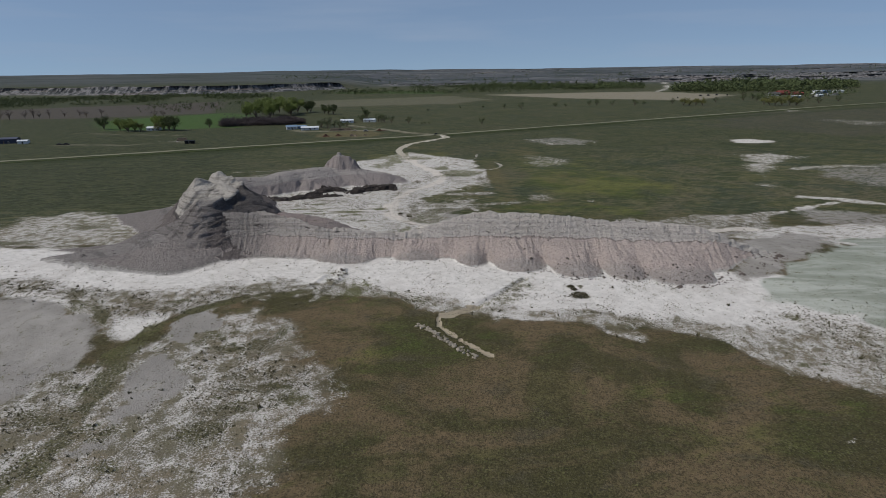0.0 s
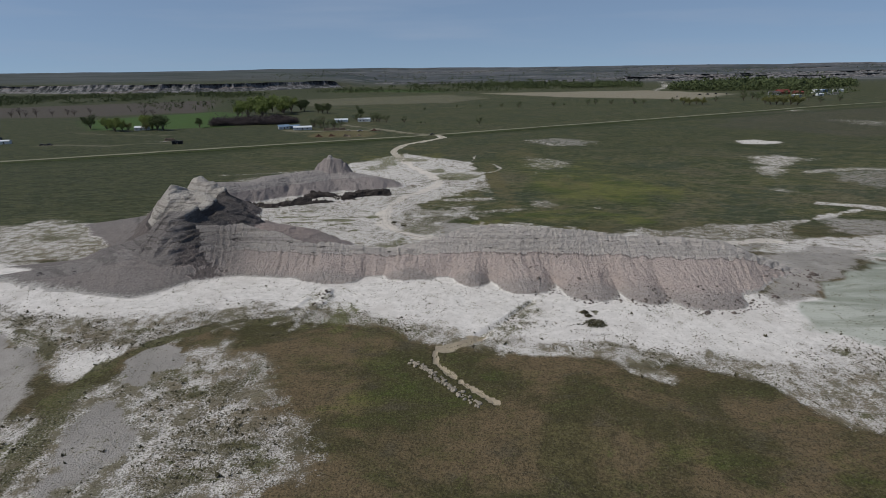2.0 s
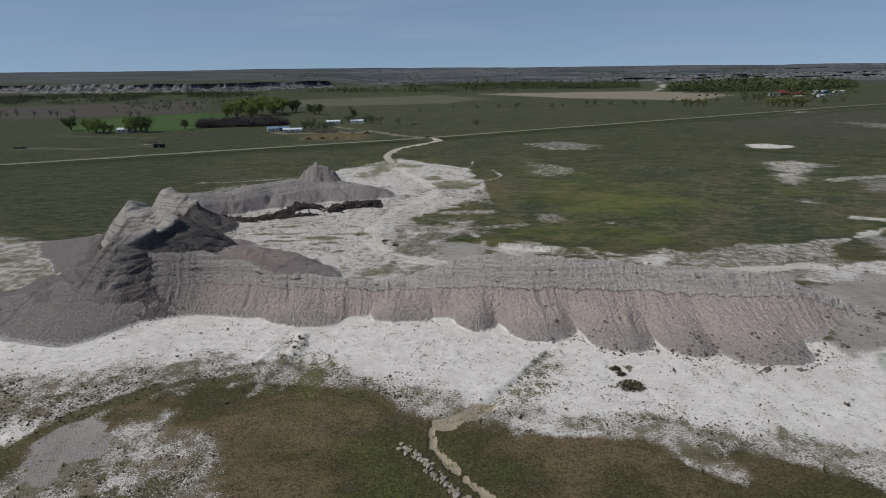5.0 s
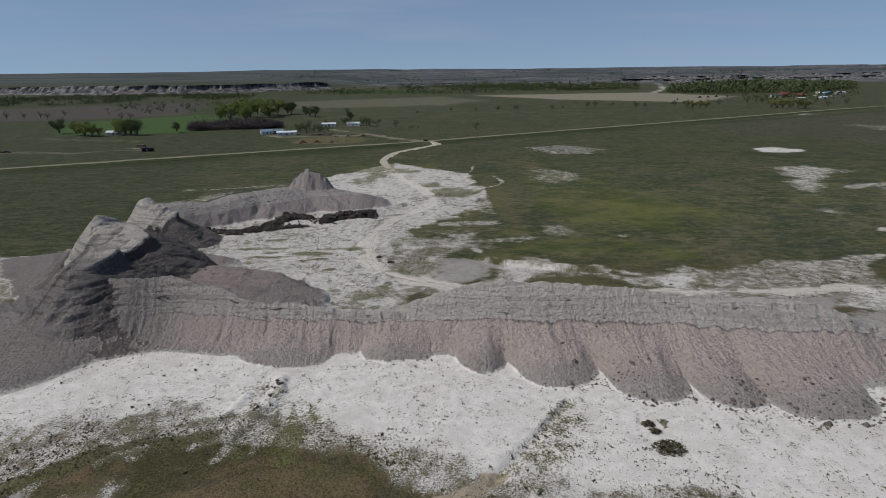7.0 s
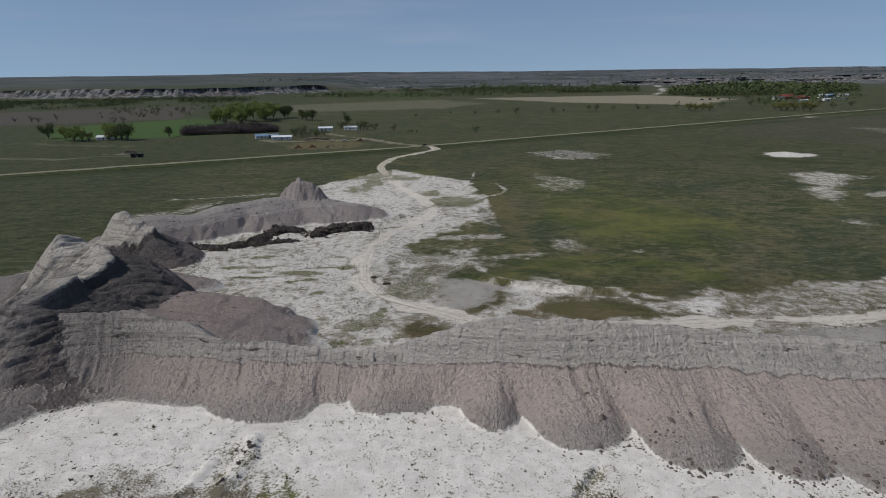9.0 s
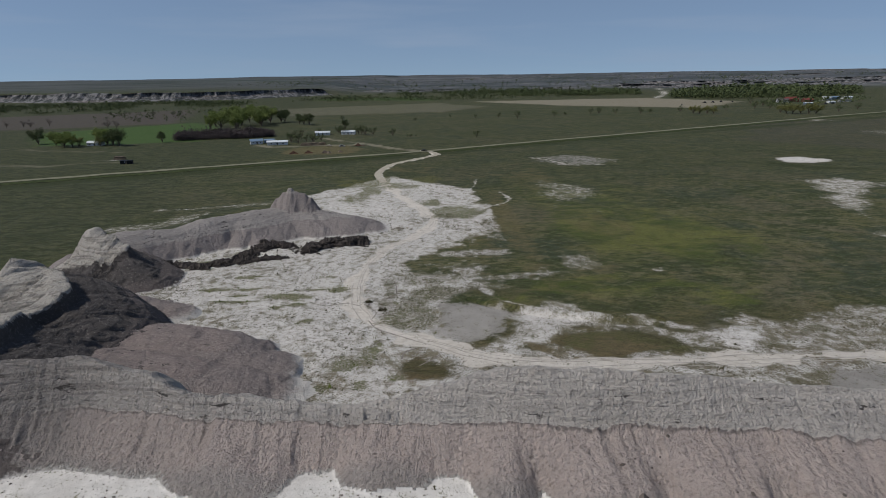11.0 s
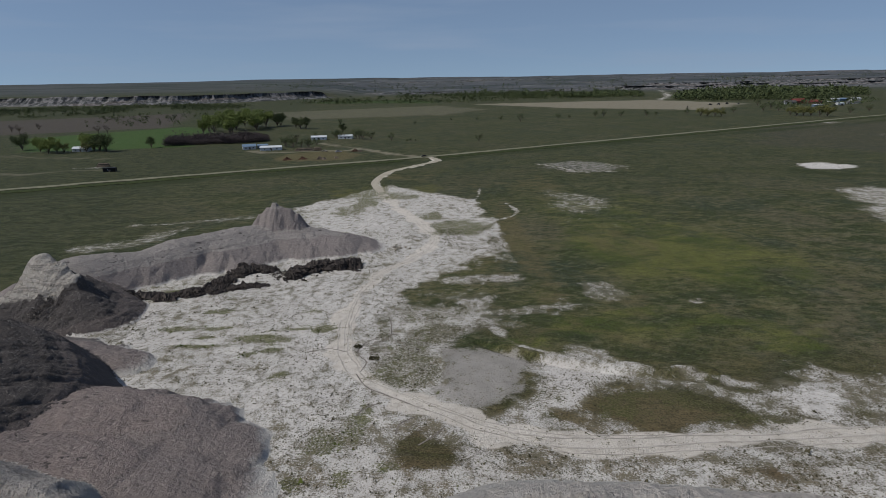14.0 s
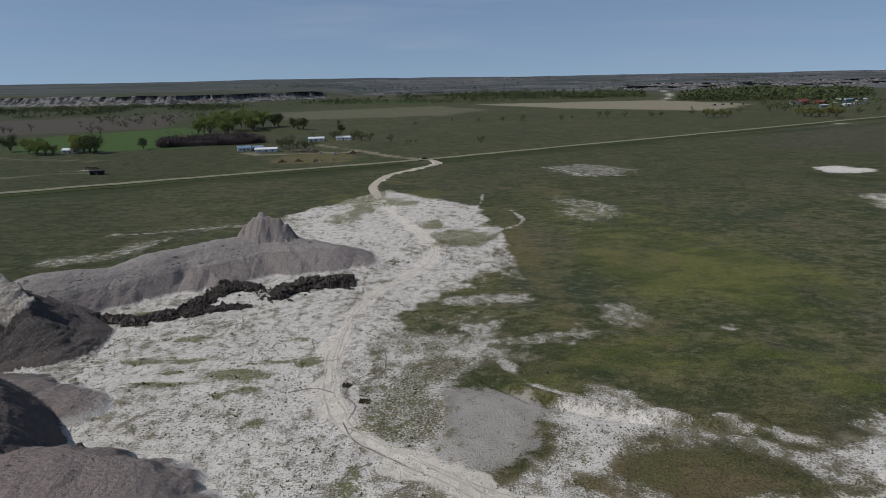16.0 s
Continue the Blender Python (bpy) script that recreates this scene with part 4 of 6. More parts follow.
patch("pan", 0.9, 3, [(-99.9, 125.7), (-92.0, 125.4), (-80.0, 120.1), (-69.0, 111.0), (-65.3, 102.2), (-63.5, 93.5), (-66.6, 86.0), (-69.8, 82.7), (-95.8, 81.9), (-139.8, 127.3)])
patch("pan", 0.95, 1.2, [(-55.1, 114.2), (-51.6, 117.5), (-46.4, 115.9), (-44.6, 109.9), (-45.7, 104.0), (-48.4, 101.4), (-50.9, 102.0), (-54.4, 106.6)])
patch("pan", 0.9, 2.5, [(-52.6, 96.0), (-47.3, 95.8), (-44.7, 90.4), (-42.9, 84.1), (-44.5, 78.0), (-46.0, 70.0), (-51.0, 70.0), (-53.2, 79.6), (-51.8, 85.1), (-52.7, 92.4)])
strip("sage", 1.2, 1.4, [(-30.6, 126.8), (-41.1, 126.2), (-47.4, 121.5), (-54.2, 115.6), (-56.6, 111.0), (-58.9, 103.4), (-61.0, 98.6)])
strip("sage", 0.85, 1.9, [(-56.5, 108.5), (-58.0, 97.2), (-56.7, 90.0), (-55.0, 83.0), (-54.5, 76.0), (-53.5, 66.0)])
strip("sage", 1.2, 1.2, [(-82.1, 124.0), (-76.6, 120.7), (-71.7, 116.9), (-68.5, 111.0)])
blot("sage", 1.3, 2, -38.8, 99.6, 3.3, 1.5)
blot("sage", 1.3, 2, -45.0, 105.0, 2.4, 2.0)
blot("sage", 1.2, 2, -33.7, 101.4, 2.2, 2.2)
blot("sage", 1.2, 2, -40.2, 106.1, 0.9, 0.7)
blot("sage", 1.2, 2, -41.9, 103.9, 0.9, 0.6)
blot("sage", 1.1, 2, -27.3, 85.4, 2.4, 1.0)
blot("sage", 1.1, 2, -36.0, 82.8, 1.1, 0.8)
blot("sage", 1.0, 2, -33.6, 79.6, 4.6, 1.2)
blot("sage", 1.0, 2, -23.1, 82.0, 2.8, 2.0)
blot("sage", 0.9, 2, -57.0, 123.0, 3.0, 1.6)
blot("sage", 0.62, 2, -38.6, 97.9, 3.7, 2.2)
blot("sage", 0.62, 2, -44.2, 103.3, 2.4, 2.2)
blot("sage", 0.62, 2, -39.0, 105.5, 1.3, 1.0)
blot("sage", 0.62, 2, -28.3, 84.8, 1.7, 1.1)
blot("sage", 0.62, 2, -59.9, 77.0, 4.7, 2.7)
blot("sage", 0.62, 2, -59.1, 69.6, 2.0, 1.3)
blot("sage", 0.62, 2, -55.8, 63.9, 1.8, 4.4)
blot("sage", 0.62, 2, -43.8, 65.6, 3.0, 1.4)
blot("sage", 0.62, 2, -50.7, 72.6, 3.3, 2.7)
blot("sage", 0.62, 2, -35.2, 74.2, 3.3, 2.8)
blot("sage", 0.62, 2, -32.6, 78.4, 3.5, 1.2)
blot("sage", 0.62, 2, -33.2, 100.6, 3.2, 2.8)
blot("sage", 0.62, 2, -77.5, 120.1, 3.8, 3.8)
blot("sage", 0.62, 2, -30.8, 106.2, 2.2, 7.6)
blot("sage", 0.62, 2, -22.1, 65.0, 3.0, 1.4)
blot("sage", 0.62, 2, -61.0, 85.9, 2.8, 1.8)
patch("lush", 0.9, 3, [(-25.6, 57.8), (-22.0, 61.7), (-18.4, 64.6), (-16.9, 62.6), (-18.9, 57.7)])
patch("salt", 0.85, 4, [(-60, 332), (-46, 318), (-20, 307), (-8, 303), (-4, 330), (-20, 352), (-45, 362)])
patch("pan", 0.8, 4, [(80.3, 164.9), (110.0, 175.7), (121.0, 165.9), (97.5, 142.0), (79.8, 128.5), (68.6, 127.2)])
patch("mudflat", 0.9, 4, [(72.4, 127.0), (86.8, 136.0), (101.8, 148.8), (121.0, 165.9), (171.6, 185.4), (97.1, 98.6), (83.5, 99.1), (79.9, 108.0), (74.1, 113.9), (70.7, 118.6)])
patch("salt", 0.95, 3, [(76.3, 109.5), (86.8, 111.4), (82.7, 101.5), (83.5, 99.1), (88.4, 94.5), (77.3, 90.6), (75.4, 99.4)])
patch("salt", 0.62, 6, [(93, 99), (76, 74), (69, 81), (60, 89), (57, 99), (66, 105), (78, 108)])
blot("sage", 0.8, 2, 63.4, 90.1, 2.9, 1.2)
blot("sage", 0.7, 2, 71.7, 109.8, 2.3, 2.2)
blot("sage", 0.95, 1, 31.9, 122.5, 2.0, 1.3)
blot("sage", 0.95, 1, 33.3, 128.5, 0.8, 0.6)
blot("sage", 0.95, 1, 32.9, 127.0, 0.7, 0.4)
strip("salt", 0.6, 1.8, [(32.1, 104.9), (34.5, 102.8), (38.2, 100.8)])
blot("salt", 0.6, 1, 56.6, 68.7, 0.9, 0.5)
patch("weeds", 1, 2.5, [(-23.3, 127.9), (-21.9, 132.4), (-17.7, 133.1), (-15.1, 125.5), (-17.0, 120.5), (-19.9, 120.0)])
patch("sage", 0.6, 3, [(-17.1, 129.9), (-10.0, 126.7), (-3.3, 121.2), (-4.7, 117.7), (-15.2, 119.2)])
patch("sage", 0.6, 3, [(-28.4, 144.3), (-23.6, 140.3), (-20.3, 133.2), (-23.5, 128.7), (-26.9, 135.1)])
patch("sage", 0.4, 2.5, [(-28.4, 144.3), (-25.0, 142.2), (-21.5, 134.9), (-23.2, 127.2), (-24.6, 120.7), (-28.4, 122.1), (-26.9, 128.8), (-26.4, 135.0)])
strip("salt", 0.5, 1.0, [(-22.9, 133.3), (-23.5, 128.7), (-24.3, 123.9)])
strip("salt", 0.45, 0.9, [(-26.6, 128.0), (-27.5, 125.3), (-28.0, 122.7)])
patch("wash", 0.5, 2, [(-4.8, 120.0), (2.9, 122.2), (9.1, 121.8), (2.7, 118.6), (-1.7, 117.4)])
# the sage layer darkens the gully's line and its right bank
strip("sage", 0.75, 1.3, [(21.5, 135.0), (16.9, 128.3), (12.4, 121.7), (9.0, 118.0)])
strip("sage", 0.5, 2.5, [(20.0, 131.1), (15.2, 124.2), (10.4, 117.4)])
strip("wash", 1, 1.3, [(8.7, 118.1), (4.6, 115.5), (1.3, 113.6)])
strip("wash", 1, 0.5, [(-0.2, 112.0), (0.1, 108.4), (2.5, 104.0), (5.5, 99.6), (9.2, 95.1)])
blot("lush", 0.45, 8, -8.1, 98.9, 16.6, 11.2)
blot("lush", 0.4, 12, 45.9, 72.4, 15.8, 8.1)
blot("lush", 0.5, 5, 63.0, 75.6, 4.9, 3.6)
blot("lush", 0.35, 8, 13.2, 101.9, 6.4, 4.7)
blot("lush", 0.4, 8, 38.0, 82.9, 8.0, 5.1)
blot("straw", 0.5, 12, 20.4, 85.4, 14.6, 7.1)
blot("straw", 0.5, 12, 9.2, 68.0, 19.7, 6.1)
blot("straw", 0.45, 12, -15.0, 113.5, 14.1, 7.1)
blot("straw", 0.45, 12, 39.4, 67.4, 15.0, 7.2)


def strip_mesh(name, keep, material):
    """A mesh of the grid cells marked in keep, with the layers as point data."""
    cells = np.argwhere(keep)
    i, j = cells.T
    nx = len(GX)
    quads = np.stack([i * nx + j, i * nx + j + 1, (i + 1) * nx + j + 1, (i + 1) * nx + j], 1)
    used, inverse = np.unique(quads.ravel(), return_inverse=True)
    co = np.stack([X.ravel()[used], Y.ravel()[used], Z.ravel()[used]], 1)
    me = bpy.data.meshes.new(name)
    me.vertices.add(len(used))
    me.vertices.foreach_set("co", co.ravel())
    me.loops.add(len(quads) * 4)
    me.loops.foreach_set("vertex_index", inverse.ravel().astype(np.int32))
    me.polygons.add(len(quads))
    me.polygons.foreach_set("loop_start", np.arange(0, len(quads) * 4, 4, dtype=np.int32))
    me.update(calc_edges=True)
    me.polygons.foreach_set("use_smooth", np.ones(len(quads), bool))
    for key, values in (LAYER if material is GROUND else {"strat": STRAT, "rise": RISE, "grey": GREY}).items():
        me.attributes.new(key, "FLOAT", "POINT").data.foreach_set("value", values.ravel()[used].astype(np.float32))
    me.materials.append(material)
    return me


def carve(width, depth, pts, shift=0.0):
    """Cuts a gully (or, with a negative depth, raises a bank) along a line."""
    px, py = zip(*pts)
    where = window(min(px) - 4 * width - abs(shift), max(px) + 4 * width + abs(shift), min(py) - 4 * width, max(py) + 4 * width)
    x, y = X[where] - shift, Y[where]
    d = edge_distance(x, y, pts, False) + 0.5 * width * (fbm(x * 0.8, y * 0.8) - 0.5)
    Z[where] -= depth * (1 - sstep(width * 0.2, width, d))


GULLY = [(21.0, 134.5), (17.5, 130.0), (13.6, 124.5), (10.1, 120.4), (7.9, 117.6)]
carve(1.0, 0.55, GULLY)
carve(1.8, -0.5, [(-24.5, 143), (-24.1, 138.4), (-25.1, 135.0), (-26.5, 130.5), (-28.5, 126.5)])
carve(1.2, -0.3, [(-28.5, 138), (-30, 133), (-32.5, 128.5)])
carve(2.0, -0.8, [(15, 219), (22, 214), (31, 210), (40, 207.5), (50, 206)])
carve(1.5, 0.5, [(10, 222), (17, 214.5), (26, 209), (38, 205), (48, 203)])
# the wash and the ruts cut a little into the ground
Z -= 0.35 * LAYER["wash"] * (OWNER < 0) + 0.12 * LAYER["rut"]
RISE = Z - base_height(X, Y)
# a greyer, darker clay tone takes over towards the cliff's low end
GREY = (OWNER == 0) * (0.60 * sstep(-40, -56, X + 0.2 * (Y - 153) + 6 * (fbm(X * 0.2, Y * 0.2) - 0.5)) + 0.40 * sstep(-5, -45, X + 16 * (fbm(X * 0.08, Y * 0.08) - 0.5)))
GREY = GREY + (OWNER == 1) * sstep(173, 168, Y + 4 * (fbm(X * 0.3, Y * 0.3) - 0.5)) * sstep(-62, -65, X) + 0.8 * np.isin(OWNER, (6, 7))
CELL = np.where(RISE[:-1, :-1] > 0.04, OWNER[:-1, :-1], -1)
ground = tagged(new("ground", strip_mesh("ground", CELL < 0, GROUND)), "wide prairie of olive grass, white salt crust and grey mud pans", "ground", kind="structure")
RIDGE_STRAT = STRAT[:-1, :-1]


def landform(cells, name, material, label, category, pieces=()):
    """One landform, or an empty with its rock layers as parts."""
    mine = np.isin(CELL, cells)
    if not pieces:
        return tagged(new(name, strip_mesh(name, mine, material)), label, category)
    root = tagged(new(name), label, category)
    i, j = np.argwhere(mine).mean(0).astype(int)
    root.location = (GX[j], GY[i], float(base_height(GX[j : j + 1], GY[i : i + 1])[0]))
    for title, lo, hi in pieces:
        ob = new(title, strip_mesh(title, mine & (RIDGE_STRAT >= lo) & (RIDGE_STRAT < hi), material))
        ob.parent, ob.matrix_parent_inverse = root, Matrix.Translation(-root.location)
    return root


landform((0,), "badland_ridge", RIDGE_ROCK, "long eroded badland cliff of pink clay with grey bedded cap", "cliff", (("talus_face", -1, 0.52), ("cap", 0.52, 0.995), ("back_slope", 0.995, 9)))
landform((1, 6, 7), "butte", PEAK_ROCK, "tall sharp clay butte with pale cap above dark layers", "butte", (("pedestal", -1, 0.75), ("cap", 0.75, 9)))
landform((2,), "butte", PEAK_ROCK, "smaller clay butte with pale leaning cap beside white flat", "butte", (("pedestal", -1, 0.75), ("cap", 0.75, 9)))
landform((3, 4, 10), "clay_mound", MOUND_ROCK, "long grey-mauve clay mound with a small crumbling knob", "hill", (("flank", -1, 0.62), ("crest", 0.62, 9)))
landform((5,), "clay_dome", DOME_ROCK, "low smooth mauve clay dome between the buttes", "hill")
landform((8, 9), "clay_dome", DOME_ROCK, "broad smooth pinkish clay dome behind the cliff rim", "hill", (("skirt", -1, 0.55), ("crown", 0.55, 9)))


# ---- shared builders ----
def ground_z(x, y):
    """Height of the built ground, between its grid points."""
    x, y = np.asarray(x, float), np.asarray(y, float)
    j = np.clip(np.searchsorted(GX, x) - 1, 0, len(GX) - 2)
    i = np.clip(np.searchsorted(GY, y) - 1, 0, len(GY) - 2)
    u, v = (x - GX[j]) / (GX[j + 1] - GX[j]), (y - GY[i]) / (GY[i + 1] - GY[i])
    return (Z[i, j] * (1 - u) + Z[i, j + 1] * u) * (1 - v) + (Z[i + 1, j] * (1 - u) + Z[i + 1, j + 1] * u) * v


def layer_at(kind, x, y):
    j = np.clip(np.searchsorted(GX, x), 0, len(GX) - 1)
    i = np.clip(np.searchsorted(GY, y), 0, len(GY) - 1)
    return LAYER[kind][i, j]


def owner_at(x, y):
    j = np.clip(np.searchsorted(GX, x) - 1, 0, len(GX) - 2)
    i = np.clip(np.searchsorted(GY, y) - 1, 0, len(GY) - 2)
    return CELL[i, j]


def mesh_from(name, verts, faces, material, smooth=False):
    me = bpy.data.meshes.new(name)
    me.from_pydata([tuple(map(float, v)) for v in verts], [], [tuple(map(int, f)) for f in faces])
    me.materials.append(material)
    if smooth:
        me.polygons.foreach_set("use_smooth", np.ones(len(me.polygons), bool))
    return me


def triangles(name, tri, material):
    """A mesh of loose triangles, an array of (count, 3, 3)."""
    me = bpy.data.meshes.new(name)
    count = len(tri)
    me.vertices.add(count * 3)
    me.vertices.foreach_set("co", tri.astype(np.float32).ravel())
    me.loops.add(count * 3)
    me.loops.foreach_set("vertex_index", np.arange(count * 3, dtype=np.int32))
    me.polygons.add(count)
    me.polygons.foreach_set("loop_start", np.arange(0, count * 3, 3, dtype=np.int32))
    me.update(calc_edges=True)
    me.materials.append(material)
    return me


def part(name, bm, material, parent, label=""):
    """Links a bmesh as one mesh object under a thing or a part."""
    me = bpy.data.meshes.new(name)
    bm.to_mesh(me)
    bm.free()
    me.materials.append(material)
    ob = new(name, me)
    ob.parent = parent
    return tagged(ob, label)


def box(bm, x0, x1, y0, y1, z0, z1, bevel=0.0):
    got = bmesh.ops.create_cube(bm, size=1.0, matrix=Matrix.Translation(((x0 + x1) / 2, (y0 + y1) / 2, (z0 + z1) / 2)) @ Matrix.Diagonal((x1 - x0, y1 - y0, z1 - z0, 1)))
    if bevel:
        edges = list({e for v in got["verts"] for e in v.link_edges})
        bmesh.ops.bevel(bm, geom=edges, offset=bevel, segments=1, affect="EDGES")
    return bm


def boxed(*a, **k):
    return box(bmesh.new(), *a, **k)


def smooth_line(pts, step):
    """A flowing line through the points, with places every step metres."""
    pts = np.array(pts, float)
    pts = np.vstack([2 * pts[0] - pts[1], pts, 2 * pts[-1] - pts[-2]])
    out = []
    for a, b, c, d in zip(pts[:-3], pts[1:-2], pts[2:-1], pts[3:]):
        for t in np.arange(0, 1, step / max(np.linalg.norm(c - b), step)):
            out.append(0.5 * (2 * b + (c - a) * t + (2 * a - 5 * b + 4 * c - d) * t**2 + (3 * b - a - 3 * c + d) * t**3))
    out.append(pts[-2])
    return np.array(out)


def ribbon(name, line, width, lift, material, wander=0.0, seed=0.0, crown=0.0):
    """A strip that lies on the ground along a line."""
    along = np.gradient(line, axis=0)
    along /= np.linalg.norm(along, axis=1)[:, None] + 1e-9
    side = np.stack([-along[:, 1], along[:, 0]], 1)
    dist = np.cumsum(np.r_[0, np.linalg.norm(np.diff(line, axis=0), axis=1)])
    off = wander * 2 * (fbm(dist * 0.08 + seed, dist * 0 + seed) - 0.5)
    half = np.broadcast_to(width, len(line)) * 0.5 * (0.75 + 0.5 * fbm(dist * 0.5 + seed, dist * 0 + 3 + seed))
    rows = []
    for k in (-1, 0, 1):
        p = line + side * (off + k * half)[:, None]
        rows.append(np.c_[p, ground_z(p[:, 0], p[:, 1]) + lift + (crown if k == 0 else 0)])
    n = len(line)
    faces = [(a * n + i, a * n + i + 1, (a + 1) * n + i + 1, (a + 1) * n + i) for a in (0, 1) for i in range(n - 1)]
    faces = [f[::-1] for f in faces]
    return mesh_from(name, np.vstack(rows), faces, material, True)


# ---- roads and ruts ----
def road_material():
    n = Nodes("gravel_road", 0.95)
    col = n.mix(n.ramp(n.noise(0.4, 4), 0.3, 0.7), (0.150, 0.148, 0.098), (0.19, 0.182, 0.125))
    return n.done(n.mix(n.ramp(n.noise(5, 2), 0.5, 0.8, 0, 0.4), col, (0.15, 0.14, 0.115)))


GRAVEL = road_material()
RUT = plain("packed_rut_soil", (0.44, 0.405, 0.36), 0.95, 0.3, 2.0)
CRACK = plain("crack_soil", (0.20, 0.175, 0.155), 0.95, 0.3, 2.0)
main_line = smooth_line([(-760, 180), (-500, 316), (-306, 417), (-171, 484), (-86, 523), (-4, 561), (100, 620), (210, 682), (420, 800), (610, 905), (900, 1050), (1300, 1250)], 6.0)
tagged(new("road", ribbon("road", main_line, 7.0, 0.35, GRAVEL, 0.3, 2.0, 0.15)), "long pale gravel county road crossing the green prairie", "road", kind="structure")
VERGE = Nodes("verge_grass", 0.95)
VERGE = VERGE.done(VERGE.mix(VERGE.ramp(VERGE.noise(0.5, 5, (1, 1, 1), 0.7), 0.35, 0.65), (0.020, 0.030, 0.008), (0.050, 0.060, 0.018)), VERGE.noise(1.2, 4), 0.6, 0.4)
along = np.gradient(main_line, axis=0)
along /= np.linalg.norm(along, axis=1)[:, None]
ditch_line = main_line + np.stack([along[:, 1], -along[:, 0]], 1) * 9.5
keep = (np.abs(ditch_line[:, 0] + 8) > 14)
for stretch in (ditch_line[: int(np.argmin(keep)) + 1], ditch_line[len(keep) - int(np.argmin(keep[::-1])) :]):
    tagged(new("verge", ribbon("verge", stretch, 10.0, 0.22, VERGE, 1.2, 6.0, 0.1)), "dark green grass verge along the gravel road", "verge", kind="structure")
track_line = [(110, 186), (81.9, 185), (53.9, 184.1), (23.6, 183.7), (9.1, 187.9), (2.1, 193.3), (-4.5, 199.2), (-11.8, 206), (-16.2, 215), (-18, 225), (-19.1, 237), (-18.1, 256), (-14.2, 272), (-5.8, 286), (1.6, 303), (2.7, 317), (-3.3, 342.6)]
far_track = [(-3.3, 342.6), (-13.3, 375), (-23.6, 417), (-29.4, 452), (-22.3, 492), (-5.2, 519), (8.4, 539), (4.6, 558), (-1.5, 568)]
tagged(new("road", ribbon("road", smooth_line(far_track[2:], 2.0), 4.4, 0.12, plain("track_gravel", (0.40, 0.36, 0.29), 0.95), 0.3, 5.0)), "curved pale dirt track joining the county road", "road", kind="structure")
centre = smooth_line(track_line, 0.5)
along = np.gradient(centre, axis=0)
along /= np.linalg.norm(along, axis=1)[:, None]
across = np.stack([-along[:, 1], along[:, 0]], 1)
for offset, width, seed, a, z in ((-0.95, 0.30, 1.0, 0, 420), (0.95, 0.30, 1.4, 60, 330), (0.95, 0.26, 1.9, 380, 560), (-2.1, 0.2, 7.7, 150, 360), (-0.3, 0.2, 8.1, 300, 600), (2.2, 0.2, 12.0, 30, 200)):
    tagged(new("wheel_rut", ribbon("wheel_rut", (centre + across * offset)[a:z], width, 0.05, RUT, 1.1, seed)), "faint wheel rut pressed into the white dirt track", "rut", group="wheel ruts", kind="structure")
for pts in ([(-13.5, 209), (-10.8, 203.5), (-7.5, 200.5), (-3.5, 197)], [(-13, 210), (-12.2, 214), (-14, 218), (-13.2, 223), (-10.5, 226)], [(-8, 198), (-10.5, 196.5), (-12, 194)], [(-16.5, 219), (-20, 220.5), (-24, 219.5)],
            [(-2.5, 193), (-4.5, 191), (-5, 188)], [(2, 190), (0, 187), (-2, 185)], [(-14, 222), (-9, 225), (-8, 230), (-9, 238)]):
    tagged(new("erosion_crack", ribbon("erosion_crack", smooth_line(pts, 0.4), 0.26, 0.05, CRACK, 0.5, pts[0][0])), "thin dark erosion crack in white crusted soil", "crack", group="erosion cracks", kind="structure")


# ---- grass tussocks, stones and clods ----
def leaf_material(name, a, b, c):
    n = Nodes(name, 0.8)
    col = n.mix(n.island(), a, b)
    return n.done(n.mix(n.ramp(n.noise(0.5, 3), 0.4, 0.7), col, c))


TUSSOCK = leaf_material("tussock_grass", (0.045, 0.040, 0.024), (0.105, 0.092, 0.054), (0.07, 0.064, 0.034))
GREEN_TUFT = leaf_material("green_weed", (0.058, 0.080, 0.014), (0.120, 0.138, 0.034), (0.085, 0.108, 0.020))
STONE = plain("pale_stone", (0.29, 0.255, 0.205), 0.9, 0.4, 2.0)
DARK_STONE = plain("dark_clod", (0.115, 0.095, 0.085), 0.95, 0.4, 2.0)


def tussocks(seed, count, area, chance, size):
    """Spiky clumps over an area; chance(x, y) thins them out."""
    r = np.random.default_rng(seed)
    x, y = r.uniform(area[0], area[1], count), r.uniform(area[2], area[3], count)
    keep = (r.random(count) < chance(x, y)) & (owner_at(x, y) < 0)
    x, y = x[keep], y[keep]
    z = ground_z(x, y)
    k, blades = len(x), 4
    ang = r.uniform(0, 6.28, (k, blades))
    s = (size * r.lognormal(0, 0.45, k))[:, None]
    reach, high = s * r.uniform(0.5, 1.1, (k, blades)), s * r.uniform(0.35, 0.9, (k, blades))
    c = np.stack([x, y, z - 0.03], 1)[:, None, :]
    tip = c + np.stack([np.cos(ang) * reach, np.sin(ang) * reach, high], -1)
    wide = s * 0.42
    a = c + np.stack([-np.sin(ang) * wide, np.cos(ang) * wide, ang * 0], -1) + np.stack([np.cos(ang) * wide * 0.4, np.sin(ang) * wide * 0.4, ang * 0], -1)
    b = c - np.stack([-np.sin(ang) * wide, np.cos(ang) * wide, ang * 0], -1) + np.stack([np.cos(ang) * wide * 0.4, np.sin(ang) * wide * 0.4, ang * 0], -1)
    return np.stack([a, b, tip], 2).reshape(-1, 3, 3)


